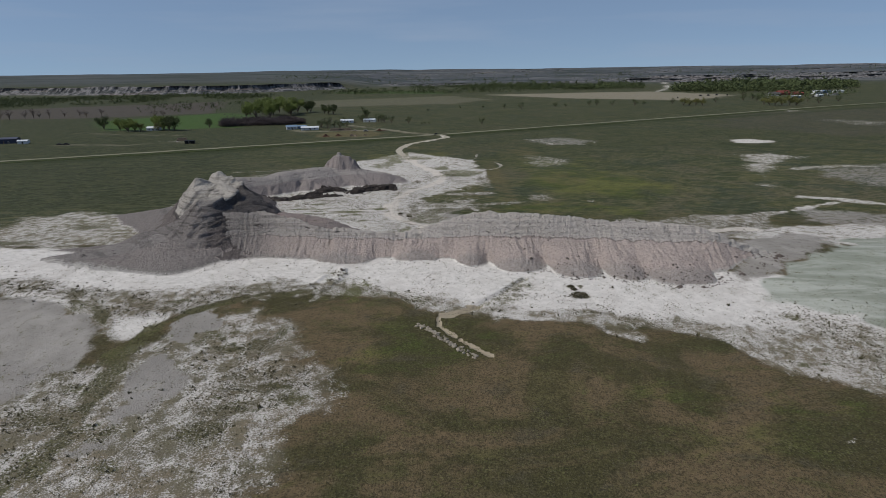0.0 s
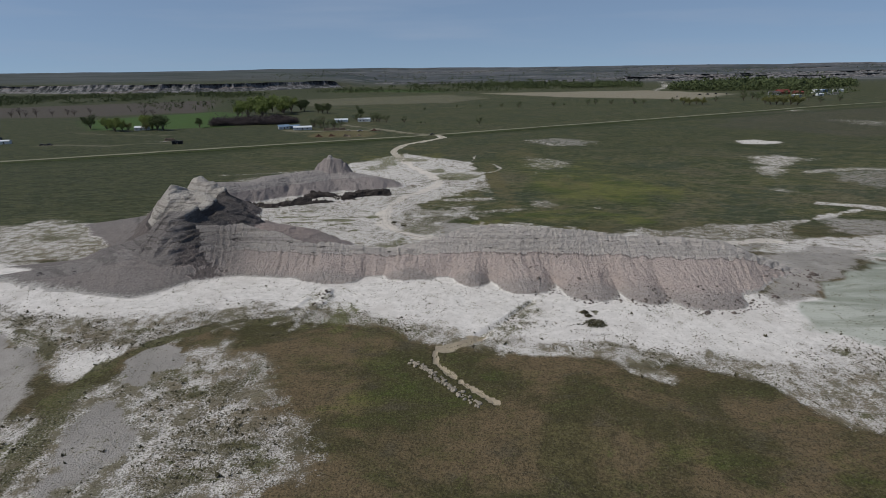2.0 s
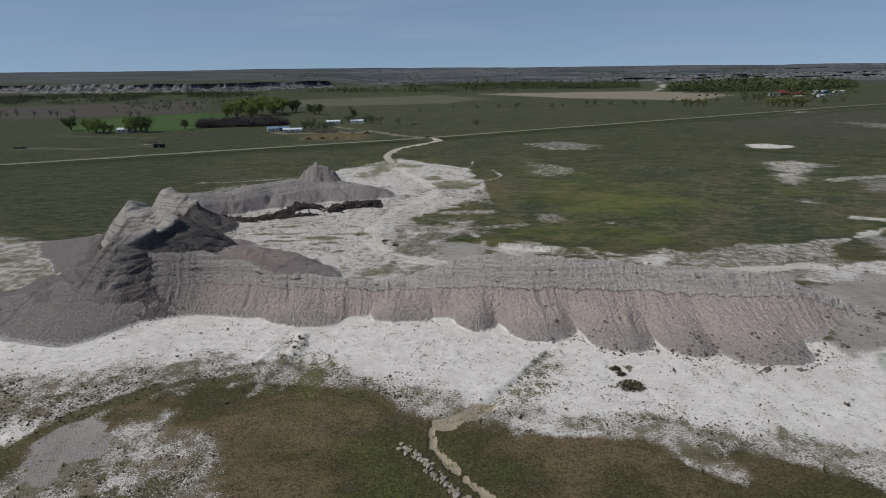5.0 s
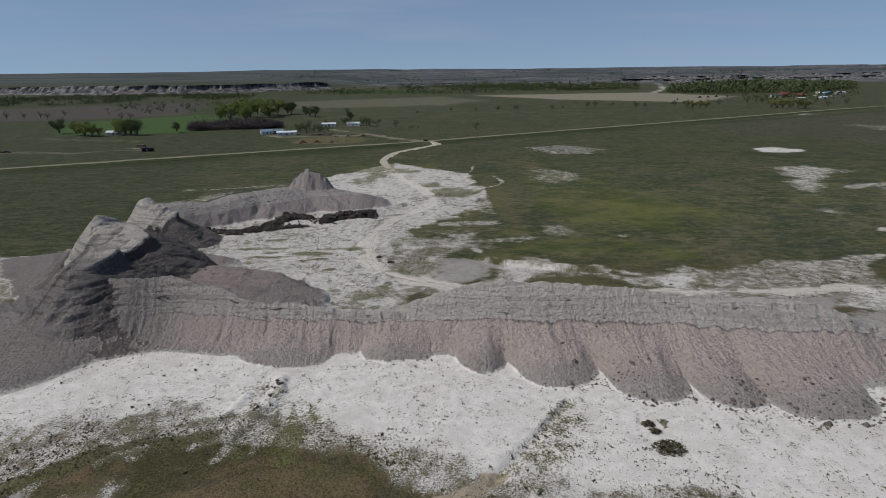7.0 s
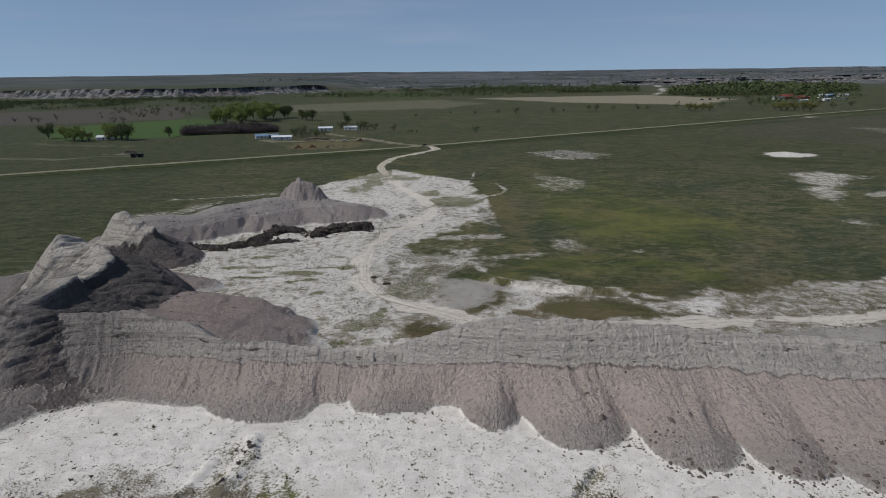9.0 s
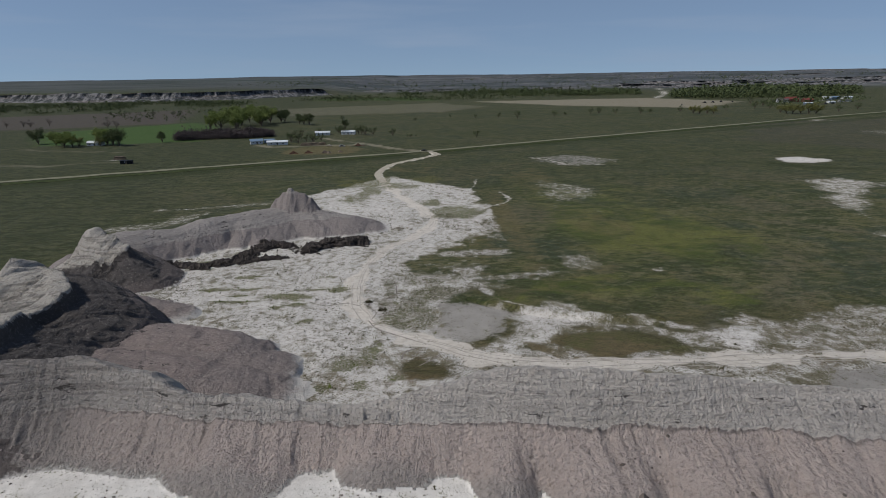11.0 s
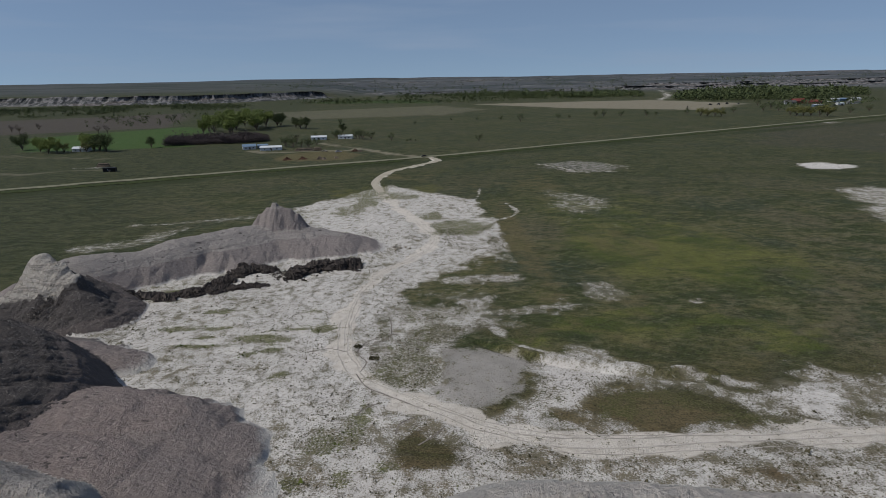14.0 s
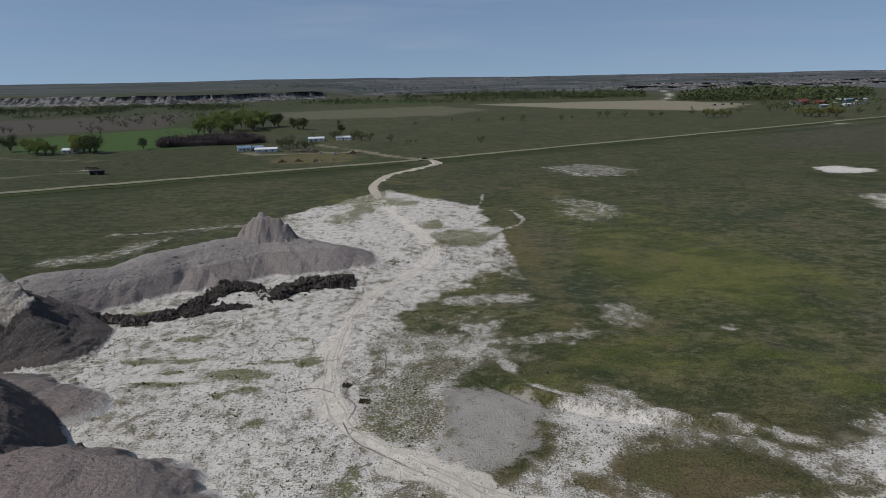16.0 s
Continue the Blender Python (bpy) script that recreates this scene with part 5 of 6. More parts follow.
def dry_chance(x, y):
    salt, sage, bare = layer_at("salt", x, y), layer_at("sage", x, y), np.maximum(layer_at("pan", x, y), np.maximum(layer_at("mudflat", x, y), layer_at("track", x, y)))
    clump = sstep(0.42, 0.68, fbm(x * 0.12, y * 0.12))
    p = 0.75 * np.exp(-((salt - 0.62) / 0.22) ** 2) * (0.3 + clump) + 0.02 + 0.05 * clump * (salt > 0.8) + 0.3 * sage
    front = y < 150
    p = p + front * (salt > 0.8) * 0.35 * clump * sstep(11, 22, flowing(FOOT, np.clip(x, -139, 104), 6.0)[0] - y)
    return p * (1 - 0.93 * bare)


def weed_chance(x, y):
    return 0.55 * layer_at("weeds", x, y) 


tagged(new("dry_grass_tussocks", triangles("dry_grass_tussocks", np.concatenate([tussocks(1, 300000, (-140, 140, 45, 150), dry_chance, 0.145), tussocks(2, 420000, (-95, 130, 165, 330), dry_chance, 0.125)]), TUSSOCK)), "scattered dark dry grass tussocks on white crust", "grass", kind="stuff")
tagged(new("green_weeds", triangles("green_weeds", np.concatenate([tussocks(3, 30000, (-140, 140, 45, 150), weed_chance, 0.18), tussocks(4, 40000, (-95, 130, 165, 330), weed_chance, 0.2)]), GREEN_TUFT)), "low green weeds growing through the crust", "weeds", kind="stuff")


def rock_mesh(name, seed, material, squash=0.7, rough=0.35, level=1):
    r = random.Random(seed)
    bm = bmesh.new()
    bmesh.ops.create_icosphere(bm, subdivisions=level, radius=0.5)
    for v in bm.verts:
        v.co *= 1 + rough * (r.random() - 0.5) * 2
        v.co.z *= squash
    me = bpy.data.meshes.new(name)
    bm.to_mesh(me)
    bm.free()
    me.materials.append(material)
    return me


PALE_ROCKS = [rock_mesh("clod", k, STONE) for k in range(4)]
DARK_ROCKS = [rock_mesh("boulder", 40 + k, DARK_STONE) for k in range(3)]
r = random.Random(5)
spoil = smooth_line([(-4.4, 108.8), (-1.5, 105.3), (0.9, 101.6), (2.9, 98.9), (4.9, 96.4), (6.6, 94.3)], 0.33)
for k, p in enumerate(spoil):
    for _ in range(2):
        x, y, s = p[0] + r.uniform(-0.75, 0.75), p[1] + r.uniform(-0.5, 0.5), r.uniform(0.3, 0.85)
        if r.random() < 0.12:
            continue
        ob = new("clod", PALE_ROCKS[k % 4])
        ob.matrix_world = pose(x, y, float(ground_z(x, y)) + 0.1 * s, 0, 0, r.uniform(0, 360)) @ Matrix.Diagonal((s, s, s, 1))
        tagged(ob, "pale dug clay clod in a row beside the wash", "clod", "row of dug clods")


def boulder(x, y, s, meshes, label, group=""):
    ob = new("boulder", meshes[int(abs(x * 7 + y)) % len(meshes)])
    ob.matrix_world = pose(x, y, float(ground_z(x, y)) + 0.18 * s, r.uniform(-20, 20), r.uniform(-20, 20), r.uniform(0, 360)) @ Matrix.Diagonal((s, s * r.uniform(0.7, 1), s, 1))
    tagged(ob, label, "rock", group)


boulder(-50.6, 203.3, 1.5, DARK_ROCKS, "lone dark boulder on the white flat beside clay domes")
for _ in range(14):
    boulder(r.uniform(-26.5, -22.5), r.uniform(133, 142), r.uniform(0.35, 0.8), DARK_ROCKS, "dark boulder on the low eroded bank", "boulders on the bank")
for _ in range(10):
    boulder(r.gauss(-9.2, 1.6), r.gauss(301, 1.4), r.uniform(0.6, 1.5), PALE_ROCKS, "pale tan boulder in a small rubble heap", "rubble heap")


def clods(seed, count, place, size, material, name, label, category):
    """Many loose clods as one mesh."""
    q = np.random.default_rng(seed)
    x, y, z = place(q, count)
    unit = np.array([(1, 0, 0), (0, 1, 0), (-1, 0, 0), (0, -1, 0), (0, 0, 1), (0, 0, -1)], float)
    side = np.array([(0, 1, 4), (1, 2, 4), (2, 3, 4), (3, 0, 4), (1, 0, 5), (2, 1, 5), (3, 2, 5), (0, 3, 5)])
    s = (size * q.lognormal(0, 0.5, len(x)))[:, None, None]
    ang = q.uniform(0, 6.28, len(x))
    pts = unit[None] * q.uniform(0.5, 1.1, (len(x), 6, 1)) * s * np.array((1, 0.8, 0.7))
    c, sn = np.cos(ang)[:, None], np.sin(ang)[:, None]
    pts = np.stack([pts[..., 0] * c - pts[..., 1] * sn, pts[..., 0] * sn + pts[..., 1] * c, pts[..., 2] + q.normal(0, 0.1, pts.shape[:2]) * s[..., 0]], -1)
    pts += np.stack([x, y, z], 1)[:, None]
    return triangles(name, pts[:, side].reshape(-1, 3, 3), material)


def on_face(q, count):
    x = q.uniform(22, 92, count)
    y = foot_line(x) + q.exponential(3.2, count) - 1.0
    x = x + q.normal(0, 0.6, count)
    keep = fbm(x * 0.25, y * 0.25) > 0.5
    return x[keep], y[keep], ground_z(x[keep], y[keep])


def at_foot(q, count):
    x = q.uniform(-62, 70, count)
    y = foot_line(x) - q.exponential(4.0, count) + 0.5
    keep = fbm(x * 0.2, y * 0.2 + 50) > 0.47
    return x[keep], y[keep], ground_z(x[keep], y[keep])


tagged(new("fallen_clods", clods(11, 700, on_face, 0.26, DARK_STONE, "fallen_clods", "", "")), "dark fallen clods strewn on the cliff talus", "clods", kind="stuff")
tagged(new("foot_pebbles", clods(12, 1500, at_foot, 0.10, DARK_STONE, "foot_pebbles", "", "")), "small dark pebbles scattered over the white apron", "pebbles", kind="stuff")


def bush(x, y, s, label):
    """A low shrub: a dense dome of twiggy leaves."""
    q = np.random.default_rng(int(abs(x * 10 + y)))
    n = int(260 * s)
    a, h = q.uniform(0, 6.28, n), q.random(n)
    rad = s * np.sqrt(q.random(n)) * (1.05 - 0.4 * h)
    c = np.stack([np.cos(a) * rad * 1.3, np.sin(a) * rad, h * s * 0.5 * (1.1 - rad / s * 0.6)], 1)
    tri = c[:, None] + q.normal(0, 0.16, (n, 3, 3))
    tri[..., 2] = np.maximum(tri[..., 2], 0)
    ob = new("shrub", triangles("shrub", tri, TUSSOCK))
    ob.location = (x, y, float(ground_z(x, y)) - 0.02)
    tagged(ob, label, "shrub")


bush(31.4, 122.3, 1.9, "dark low shrub on the white apron")
bush(30.6, 127.6, 0.8, "small dark shrub on the white apron")
bush(31.0, 126.0, 0.7, "small dark shrub on the white apron")
bush(-14.5, 221.5, 0.8, "dark shrub at the edge of the white track")
bush(-10.8, 215.5, 0.9, "dark shrub at the edge of the white track")


# ---- dark rubble heaps on the white flat ----
HEAP = leaf_material("charred_rubble", (0.020, 0.018, 0.017), (0.085, 0.070, 0.062), (0.038, 0.032, 0.030))


def heap(line, width, tall, count, seed, label):
    root = tagged(new("rubble_heap"), label, "rubble heap", "dark rubble heaps")
    line = smooth_line(line, 0.5)
    root.location = (*line[0], float(ground_z(*line[0])))
    q = np.random.default_rng(seed)
    dist = np.arange(len(line)) * 0.5

    def lump(x, y, d, side):
        """Height of the heap: broken up, with gaps and ragged edges."""
        ends = sstep(0, 3.0, d) * (1 - sstep(dist[-1] - 3.0, dist[-1], d))
        shape = 1 - (side / width) ** 2 + 5.4 * (fbm(x * 0.24 + seed, y * 0.24, 4) - 0.49) + 1.8 * (fbm(x * 1.0, y * 1.1 + seed, 2) - 0.5)
        return tall * np.clip(shape * (0.4 + 0.6 * ends) - 0.25 * (1 - ends), -0.3, 1.3)

    across = np.linspace(-1.35 * width, 1.35 * width, 23)
    D, S = np.meshgrid(dist, across, indexing="ij")
    al = np.gradient(line, axis=0)
    al /= np.linalg.norm(al, axis=1)[:, None]
    px, py = line[:, :1] - al[:, 1:] * S, line[:, 1:] + al[:, :1] * S
    pz = ground_z(px, py) + lump(px, py, D, S) * 0.7 - 0.12
    verts = np.stack([px, py, pz], -1).reshape(-1, 3) - np.array(root.location)
    nn = len(across)
    faces = [(i * nn + j, i * nn + j + 1, (i + 1) * nn + j + 1, (i + 1) * nn + j) for i in range(len(line) - 1) for j in range(nn - 1)]
    core = new("mound", mesh_from("mound", verts, [f[::-1] for f in faces], HEAP, True))
    core.parent = root

    def place(q, count):
        k = q.integers(0, len(line), count)
        s = np.clip(q.normal(0, 0.75, count), -1.6, 1.6) * width
        x, y = line[k, 0] - al[k, 1] * s, line[k, 1] + al[k, 0] * s
        h = lump(x, y, dist[k], s)
        keep = (h > 0.02) | (q.random(count) < 0.05)
        return x[keep], y[keep], (ground_z(x, y) + np.maximum(h, 0) * q.uniform(0.6, 1.0, count) + 0.05)[keep]

    me = clods(seed, count, place, 0.34, HEAP, "rubble", "", "")
    me.transform(Matrix.Translation(-root.location))
    loose = tagged(new("rubble", me), kind="stuff")
    loose.parent = root


heap([(-43.7, 271.1), (-39.1, 273.2), (-34.8, 277.1), (-30.1, 279.9), (-24.9, 280.8), (-20.4, 281.4)], 3.9, 1.5, 6000, 3, "large heap of charred black rubble on the white flat")
heap([(-66.0, 258.0), (-61.2, 259.7), (-57.6, 264.4), (-56.1, 271.2), (-53.3, 276.7), (-48.3, 279.9), (-45.0, 274.4)], 2.5, 0.95, 3800, 4, "winding heap of charred black rubble on the white flat")
heap([(-57.6, 259.1), (-53.6, 262.7), (-48.5, 263.8), (-43.7, 266.0)], 1.8, 0.7, 1900, 6, "low heap of charred black rubble beside a larger one")
heap([(-77, 258.5), (-73, 257.5), (-69, 256.5), (-65, 257)], 2.3, 0.6, 1900, 5, "low brown-black rubble heap at the mound's foot")


# ---- trees ----
BARK = plain("bark", (0.13, 0.105, 0.085), 0.95, 0.4, 4.0)
SPRING_LEAF = leaf_material("spring_leaf", (0.095, 0.130, 0.032), (0.185, 0.215, 0.065), (0.13, 0.165, 0.045))
DARK_LEAF = leaf_material("dark_leaf", (0.040, 0.055, 0.024), (0.085, 0.102, 0.042), (0.060, 0.078, 0.032))
YELLOW_LEAF = leaf_material("yellow_leaf", (0.10, 0.105, 0.035), (0.17, 0.165, 0.06), (0.13, 0.13, 0.045))
TWIG = leaf_material("bare_twig", (0.055, 0.044, 0.045), (0.090, 0.072, 0.072), (0.072, 0.058, 0.058))


def limb(bm, a, b, ra, rb):
    """A tapered five-sided bough from a to b."""
    a, b = Vector(a), Vector(b)
    turn = (b - a).to_track_quat("Z", "Y").to_matrix()
    rings = []
    for p, rad in ((a, ra), (b, rb)):
        rings.append([bm.verts.new(p + turn @ Vector((rad * math.cos(k * 1.2566), rad * math.sin(k * 1.2566), 0))) for k in range(5)])
    for k in range(5):
        bm.faces.new((rings[0][k], rings[0][(k + 1) % 5], rings[1][(k + 1) % 5], rings[1][k]))


def make_tree(seed, leaf, label, spread=0.42, leaves=900, size=0.03, stem=0.16):
    """A tree one metre high, to be scaled: trunk with boughs, and a crown of small leaf clumps round the bough ends."""
    q = random.Random(seed)
    root = tagged(new("tree"), label, "tree")
    bm = bmesh.new()
    limb(bm, (0, 0, -0.02), (0.01, 0, stem), 0.028, 0.022)
    ends = []
    for k in range(9):
        a, up = k * 2.4 + q.uniform(-0.4, 0.4), q.uniform(0.45, 0.95)
        out = spread * q.uniform(0.45, 1.0) * math.sin(min(1.0, 1.25 - up * 0.75) * 1.7)
        start = Vector((0.005, 0, stem * q.uniform(0.75, 1.0)))
        mid = Vector((math.cos(a) * out * 0.45, math.sin(a) * out * 0.45, stem + (up - stem) * 0.55))
        tip = Vector((math.cos(a) * out, math.sin(a) * out, up))
        limb(bm, start, mid, 0.016, 0.010)
        limb(bm, mid, tip, 0.010, 0.003)
        ends += [tip, mid.lerp(tip, 0.5)]
        for _ in range(2):
            twig = mid.lerp(tip, q.uniform(0.2, 0.8))
            end = twig + Vector((q.uniform(-1, 1), q.uniform(-1, 1), q.uniform(0.1, 1))) * 0.13
            limb(bm, twig, end, 0.005, 0.002)
            ends.append(end)
    part("trunk", bm, BARK, root)
    g = np.random.default_rng(seed)
    pick = np.array([tuple(e) for e in ends])[g.integers(0, len(ends), leaves)]
    centre = pick + g.normal(0, 1, (leaves, 3)) * np.array((0.075, 0.075, 0.06))
    centre[:, 2] = np.clip(centre[:, 2], stem * 0.8, 1.03)
    tri = centre[:, None] + g.normal(0, size, (leaves, 3, 3))
    crown = new("crown", triangles("crown", tri, leaf))
    crown.parent = root
    return root


def plant(kinds, places, seed):
    q = random.Random(seed)
    for k, (x, y, h) in enumerate(places):
        w = h * q.uniform(0.9, 1.25)
        copy_thing(kinds[k % len(kinds)], pose(x, y, float(ground_z(x, y)), 0, 0, q.uniform(0, 360)) @ Matrix.Diagonal((w, w, h, 1)))


GREEN_TREES = [make_tree(k, SPRING_LEAF, "tall cottonwood in fresh light green spring leaf", 0.46, 2600, 0.024, 0.08) for k in (1, 2, 3)]
DARK_TREES = [make_tree(k, DARK_LEAF, "darker green broadleaf tree with an airy crown", 0.46, 2000, 0.024, 0.07) for k in (4, 5)]
SPARSE_TREES = [make_tree(k, DARK_LEAF, "small half-leafed prairie tree with open branches", 0.42, 800, 0.02) for k in (6, 7)]
YELLOW_TREES = [make_tree(k, YELLOW_LEAF, "rounded yellow-green willow bush beside the road", 0.55, 1800, 0.024, 0.06) for k in (8, 9)]
BARE_TREES = [make_tree(k, TWIG, "bare leafless tree with grey-brown twigs", 0.36, 160, 0.026, 0.22) for k in (10, 11)]
plant(GREEN_TREES, [(-257.3, 817.1, 16), (-243.7, 814.6, 20), (-251.6, 877.3, 24), (-231.5, 857.1, 25), (-236.0, 909.0, 24), (-217.0, 887.4, 24), (-207.0, 903.0, 22), (-220.1, 796.5, 17), (-228, 830, 20), (-205, 850, 19), (-262, 850, 20)], 1)
plant(DARK_TREES, [(-196.6, 919.3, 19), (-188, 905, 17), (-210, 870, 18), (-162.6, 876.3, 13), (-155, 866, 14), (-146.2, 856.3, 14), (-370.2, 670.8, 15.7), (-287.1, 645.8, 15), (-280.9, 644.9, 15), (-252.8, 670.5, 10), (-93, 792, 12)], 2)
plant(SPARSE_TREES, [(-124.7, 650.6, 9.5), (-119, 655, 12), (-116.6, 640.8, 8.5), (-110.2, 645.8, 8.5), (-105, 648, 9), (-102.8, 642.7, 8), (-98, 655, 8), (-112.7, 734.0, 6), (-93.2, 736.4, 9), (-90, 728, 9.5), (-85.8, 723.7, 9.5), (-69.8, 721.0, 10.5), (-66, 716, 10),
                     (-61.9, 708.7, 10), (-53.1, 701.9, 9.5), (-32.6, 693.2, 8.5), (49.7, 664.2, 8.5), (-17.3, 680.3, 3.0), (-14.2, 679.8, 3.5), (-9, 679, 3), (-128, 660, 9)], 3)
plant(SPARSE_TREES, [(126.4, 907.3, 12), (36.4, 948.8, 5), (71.0, 930.1, 6.5), (103.9, 933.2, 8), (183.1, 936.5, 9), (202.7, 954.4, 6), (243.5, 968.1, 11), (258.1, 976.8, 11), (281.2, 971.0, 9), (315.0, 962.5, 11), (332.4, 970.5, 8), (387.6, 995.2, 10), (600.5, 1190.5, 14),
                     (521.9, 1030.8, 14), (542.6, 1024.7, 12), (-113.0, 920.5, 8), (-12.8, 898.9, 5), (594.7, 940.4, 12), (568, 1090, 13), (470, 1020, 10), (620, 1010, 9), (655, 985, 11)], 4)
plant(GREEN_TREES, [(-343.8, 654.2, 13), (-334, 650, 13), (-328.1, 639.8, 13), (-319.9, 638.6, 12), (-305.0, 661.0, 15), (-297, 655, 14)], 5)
plant(YELLOW_TREES, [(390.1, 955.8, 12), (393.5, 942.8, 12), (403.2, 940.3, 12), (416.9, 949.0, 12), (508.2, 937.9, 12), (509.7, 925.3, 14), (517.7, 923.3, 14), (526.9, 921.0, 13), (530.7, 908.3, 16), (539.8, 906.0, 16), (-316, 642, 9), (-300, 648, 9)], 6)
plant(BARE_TREES, [(-604.6, 842.3, 15), (-591.4, 840.0, 15), (-581.5, 858.0, 13), (-575.4, 867.1, 15), (-566.4, 865.4, 11), (-550.1, 862.5, 13), (-540.0, 881.6, 11), (-515.3, 877.1, 11), (-505.3, 875.3, 12), (-500.8, 907.5, 11), (-395, 850, 12), (-380, 842, 11), (-128, 668, 9), (-118, 664, 10)], 7)
for ob in GREEN_TREES + DARK_TREES + SPARSE_TREES + YELLOW_TREES + BARE_TREES:
    for o in (*ob.children, ob):
        bpy.data.objects.remove(o)


def inside(pts, x, y):
    return edge_distance(x, y, pts, True) > 0


def wood(name, pts, count, tall, leaf, label, seed, tris=16, streaks=0.0, category="trees", leaf_size=0.13):
    """A far wood or thicket: many small airy crowns as one mesh."""
    g = np.random.default_rng(seed)
    px, py = np.array(pts).T
    x, y = g.uniform(px.min(), px.max(), count * 3), g.uniform(py.min(), py.max(), count * 3)
    keep = inside(pts, x, y) & (fbm(x * 0.008, y * 0.006) > 0.5 - 0.5 * (1 - streaks))
    x, y = x[keep][:count], y[keep][:count]
    z = ground_z(x, y)
    h = tall * g.lognormal(0, 0.25, len(x)) * (0.55 + 0.9 * fbm(x * 0.05, y * 0.05, 2))
    c = np.stack([x, y, z], 1)[:, None] + np.stack([g.normal(0, 0.24, (len(x), tris)), g.normal(0, 0.24, (len(x), tris)), 0.12 + 0.85 * g.random((len(x), tris)) ** 0.8], -1) * h[:, None, None]
    tri = c[:, :, None] + g.normal(0, leaf_size, (len(x), tris, 3, 3)) * h[:, None, None, None]
    return tagged(new(name, triangles(name, tri.reshape(-1, 3, 3), leaf)), label, category, kind="stuff")


wood("thicket", [(-246, 680), (-213, 694), (-177, 698), (-155, 713), (-168, 740), (-200, 735), (-246, 715)], 2300, 5.0, TWIG, "dense purple-brown leafless thicket below the grove", 21, 60, leaf_size=0.05)
wood("far_wood", [(583, 1540), (673, 1434), (855, 1424), (1124, 1617), (1300, 1900), (1102, 2080), (800, 1900)], 4200, 11, DARK_LEAF, "distant belt of green river woodland", 22, 14)
wood("far_wood", [(-90, 1994), (133, 1762), (365, 1706), (600, 1765), (700, 2050), (423, 2150), (94, 2150)], 2600, 9, DARK_LEAF, "distant broken belt of green river woodland", 23, 12, 0.9)
wood("far_wood", [(-789, 1102), (-667, 1258), (-473, 1371), (-353, 1510), (-592, 1721), (-882, 1670), (-1104, 1550), (-1437, 1455), (-1078, 1087)], 4600, 5.5, DARK_LEAF, "distant scattered woodland below the bluffs", 24, 12, 0.75)
wood("far_scrub", [(-480, 960), (-300, 930), (-280, 1000), (-330, 1200), (-420, 1300), (-560, 1200)], 110, 6, DARK_LEAF, "scattered trees and scrub beyond the fields", 25, 14)
wood("far_scrub", [(-330, 1620), (60, 1560), (300, 1600), (60, 1700), (-300, 1780)], 420, 8, DARK_LEAF, "thin line of trees along a far ridge", 26, 12, 0.8)
wood("far_scrub", [(560, 1050), (800, 1180), (950, 1350), (760, 1330), (600, 1180)], 130, 8, DARK_LEAF, "scattered trees round the far farmyard", 27, 14)
wood("far_scrub", [(200, 2300), (1600, 2300), (2600, 3400), (600, 3800), (-600, 3400), (-800, 2500)], 1500, 9, DARK_LEAF, "far dark scattered pines over the badlands", 28, 7, 0.95)


# ---- distant bluffs and badlands ----
def far_rock():
    n = Nodes("far_clay", 0.95)
    streak = n.noise(0.07, 5, (1, 1, 0.5), 0.7)
    band = n.noise(0.25, 3, (0.02, 0.02, 1))
    col = n.mix(n.ramp(streak, 0.44, 0.58), (0.036, 0.040, 0.041), (0.165, 0.16, 0.162))
    return n.done(n.mix(n.ramp(band, 0.5, 0.65, 0, 0.35), col, (0.19, 0.15, 0.135)))


BLUFF_ROCK = far_rock()


def scarp(name, line, depth, tall, material, label, seed, step=5.0, top_z=None):
    """A gullied scarp along a line: foot in front, brow behind, on the ground."""
    line = smooth_line(line, step)
    al = np.gradient(line, axis=0)
    al /= np.linalg.norm(al, axis=1)[:, None]
    back = np.stack([-al[:, 1], al[:, 0]], 1)
    dist = np.arange(len(line)) * step
    ends = sstep(0, 60, dist) * (1 - sstep(dist[-1] - 60, dist[-1], dist))
    gully = 0.5 * ridged(dist * 0.014 + seed, dist * 0 + seed, 2) + 0.5 * ridged(dist * 0.05 + seed, dist * 0 + seed, 2)
    rows, steps = [], (-0.1, 0.0, 0.12, 0.3, 0.5, 0.68, 0.8, 1.0, 1.25, 2.2)
    for k, t in enumerate(steps):
        rise = np.interp(t, (0, 0.3, 0.8, 1.0, 1.25, 2.2), (0, 0.28, 0.92, 1.0, 0.98, 0.0))
        cut = (1 - gully) * 1.3 * math.sin(min(max(t, 0), 1) * math.pi)
        p = line + back * ((t + cut * 0.7 * (t < 1.1)) * depth)[:, None]
        h = tall * ends * (0.65 + 0.6 * fbm(dist * 0.006 + seed, dist * 0 + seed + 5)) * rise
        rows.append(np.c_[p, ground_z(line[:, 0], line[:, 1]) - 0.6 + h])
    n = len(line)
    faces = [(a * n + i, a * n + i + 1, (a + 1) * n + i + 1, (a + 1) * n + i) for a in range(len(steps) - 1) for i in range(n - 1)]
    tagged(new(name, mesh_from(name, np.vstack(rows), faces, material)), label, "bluff")


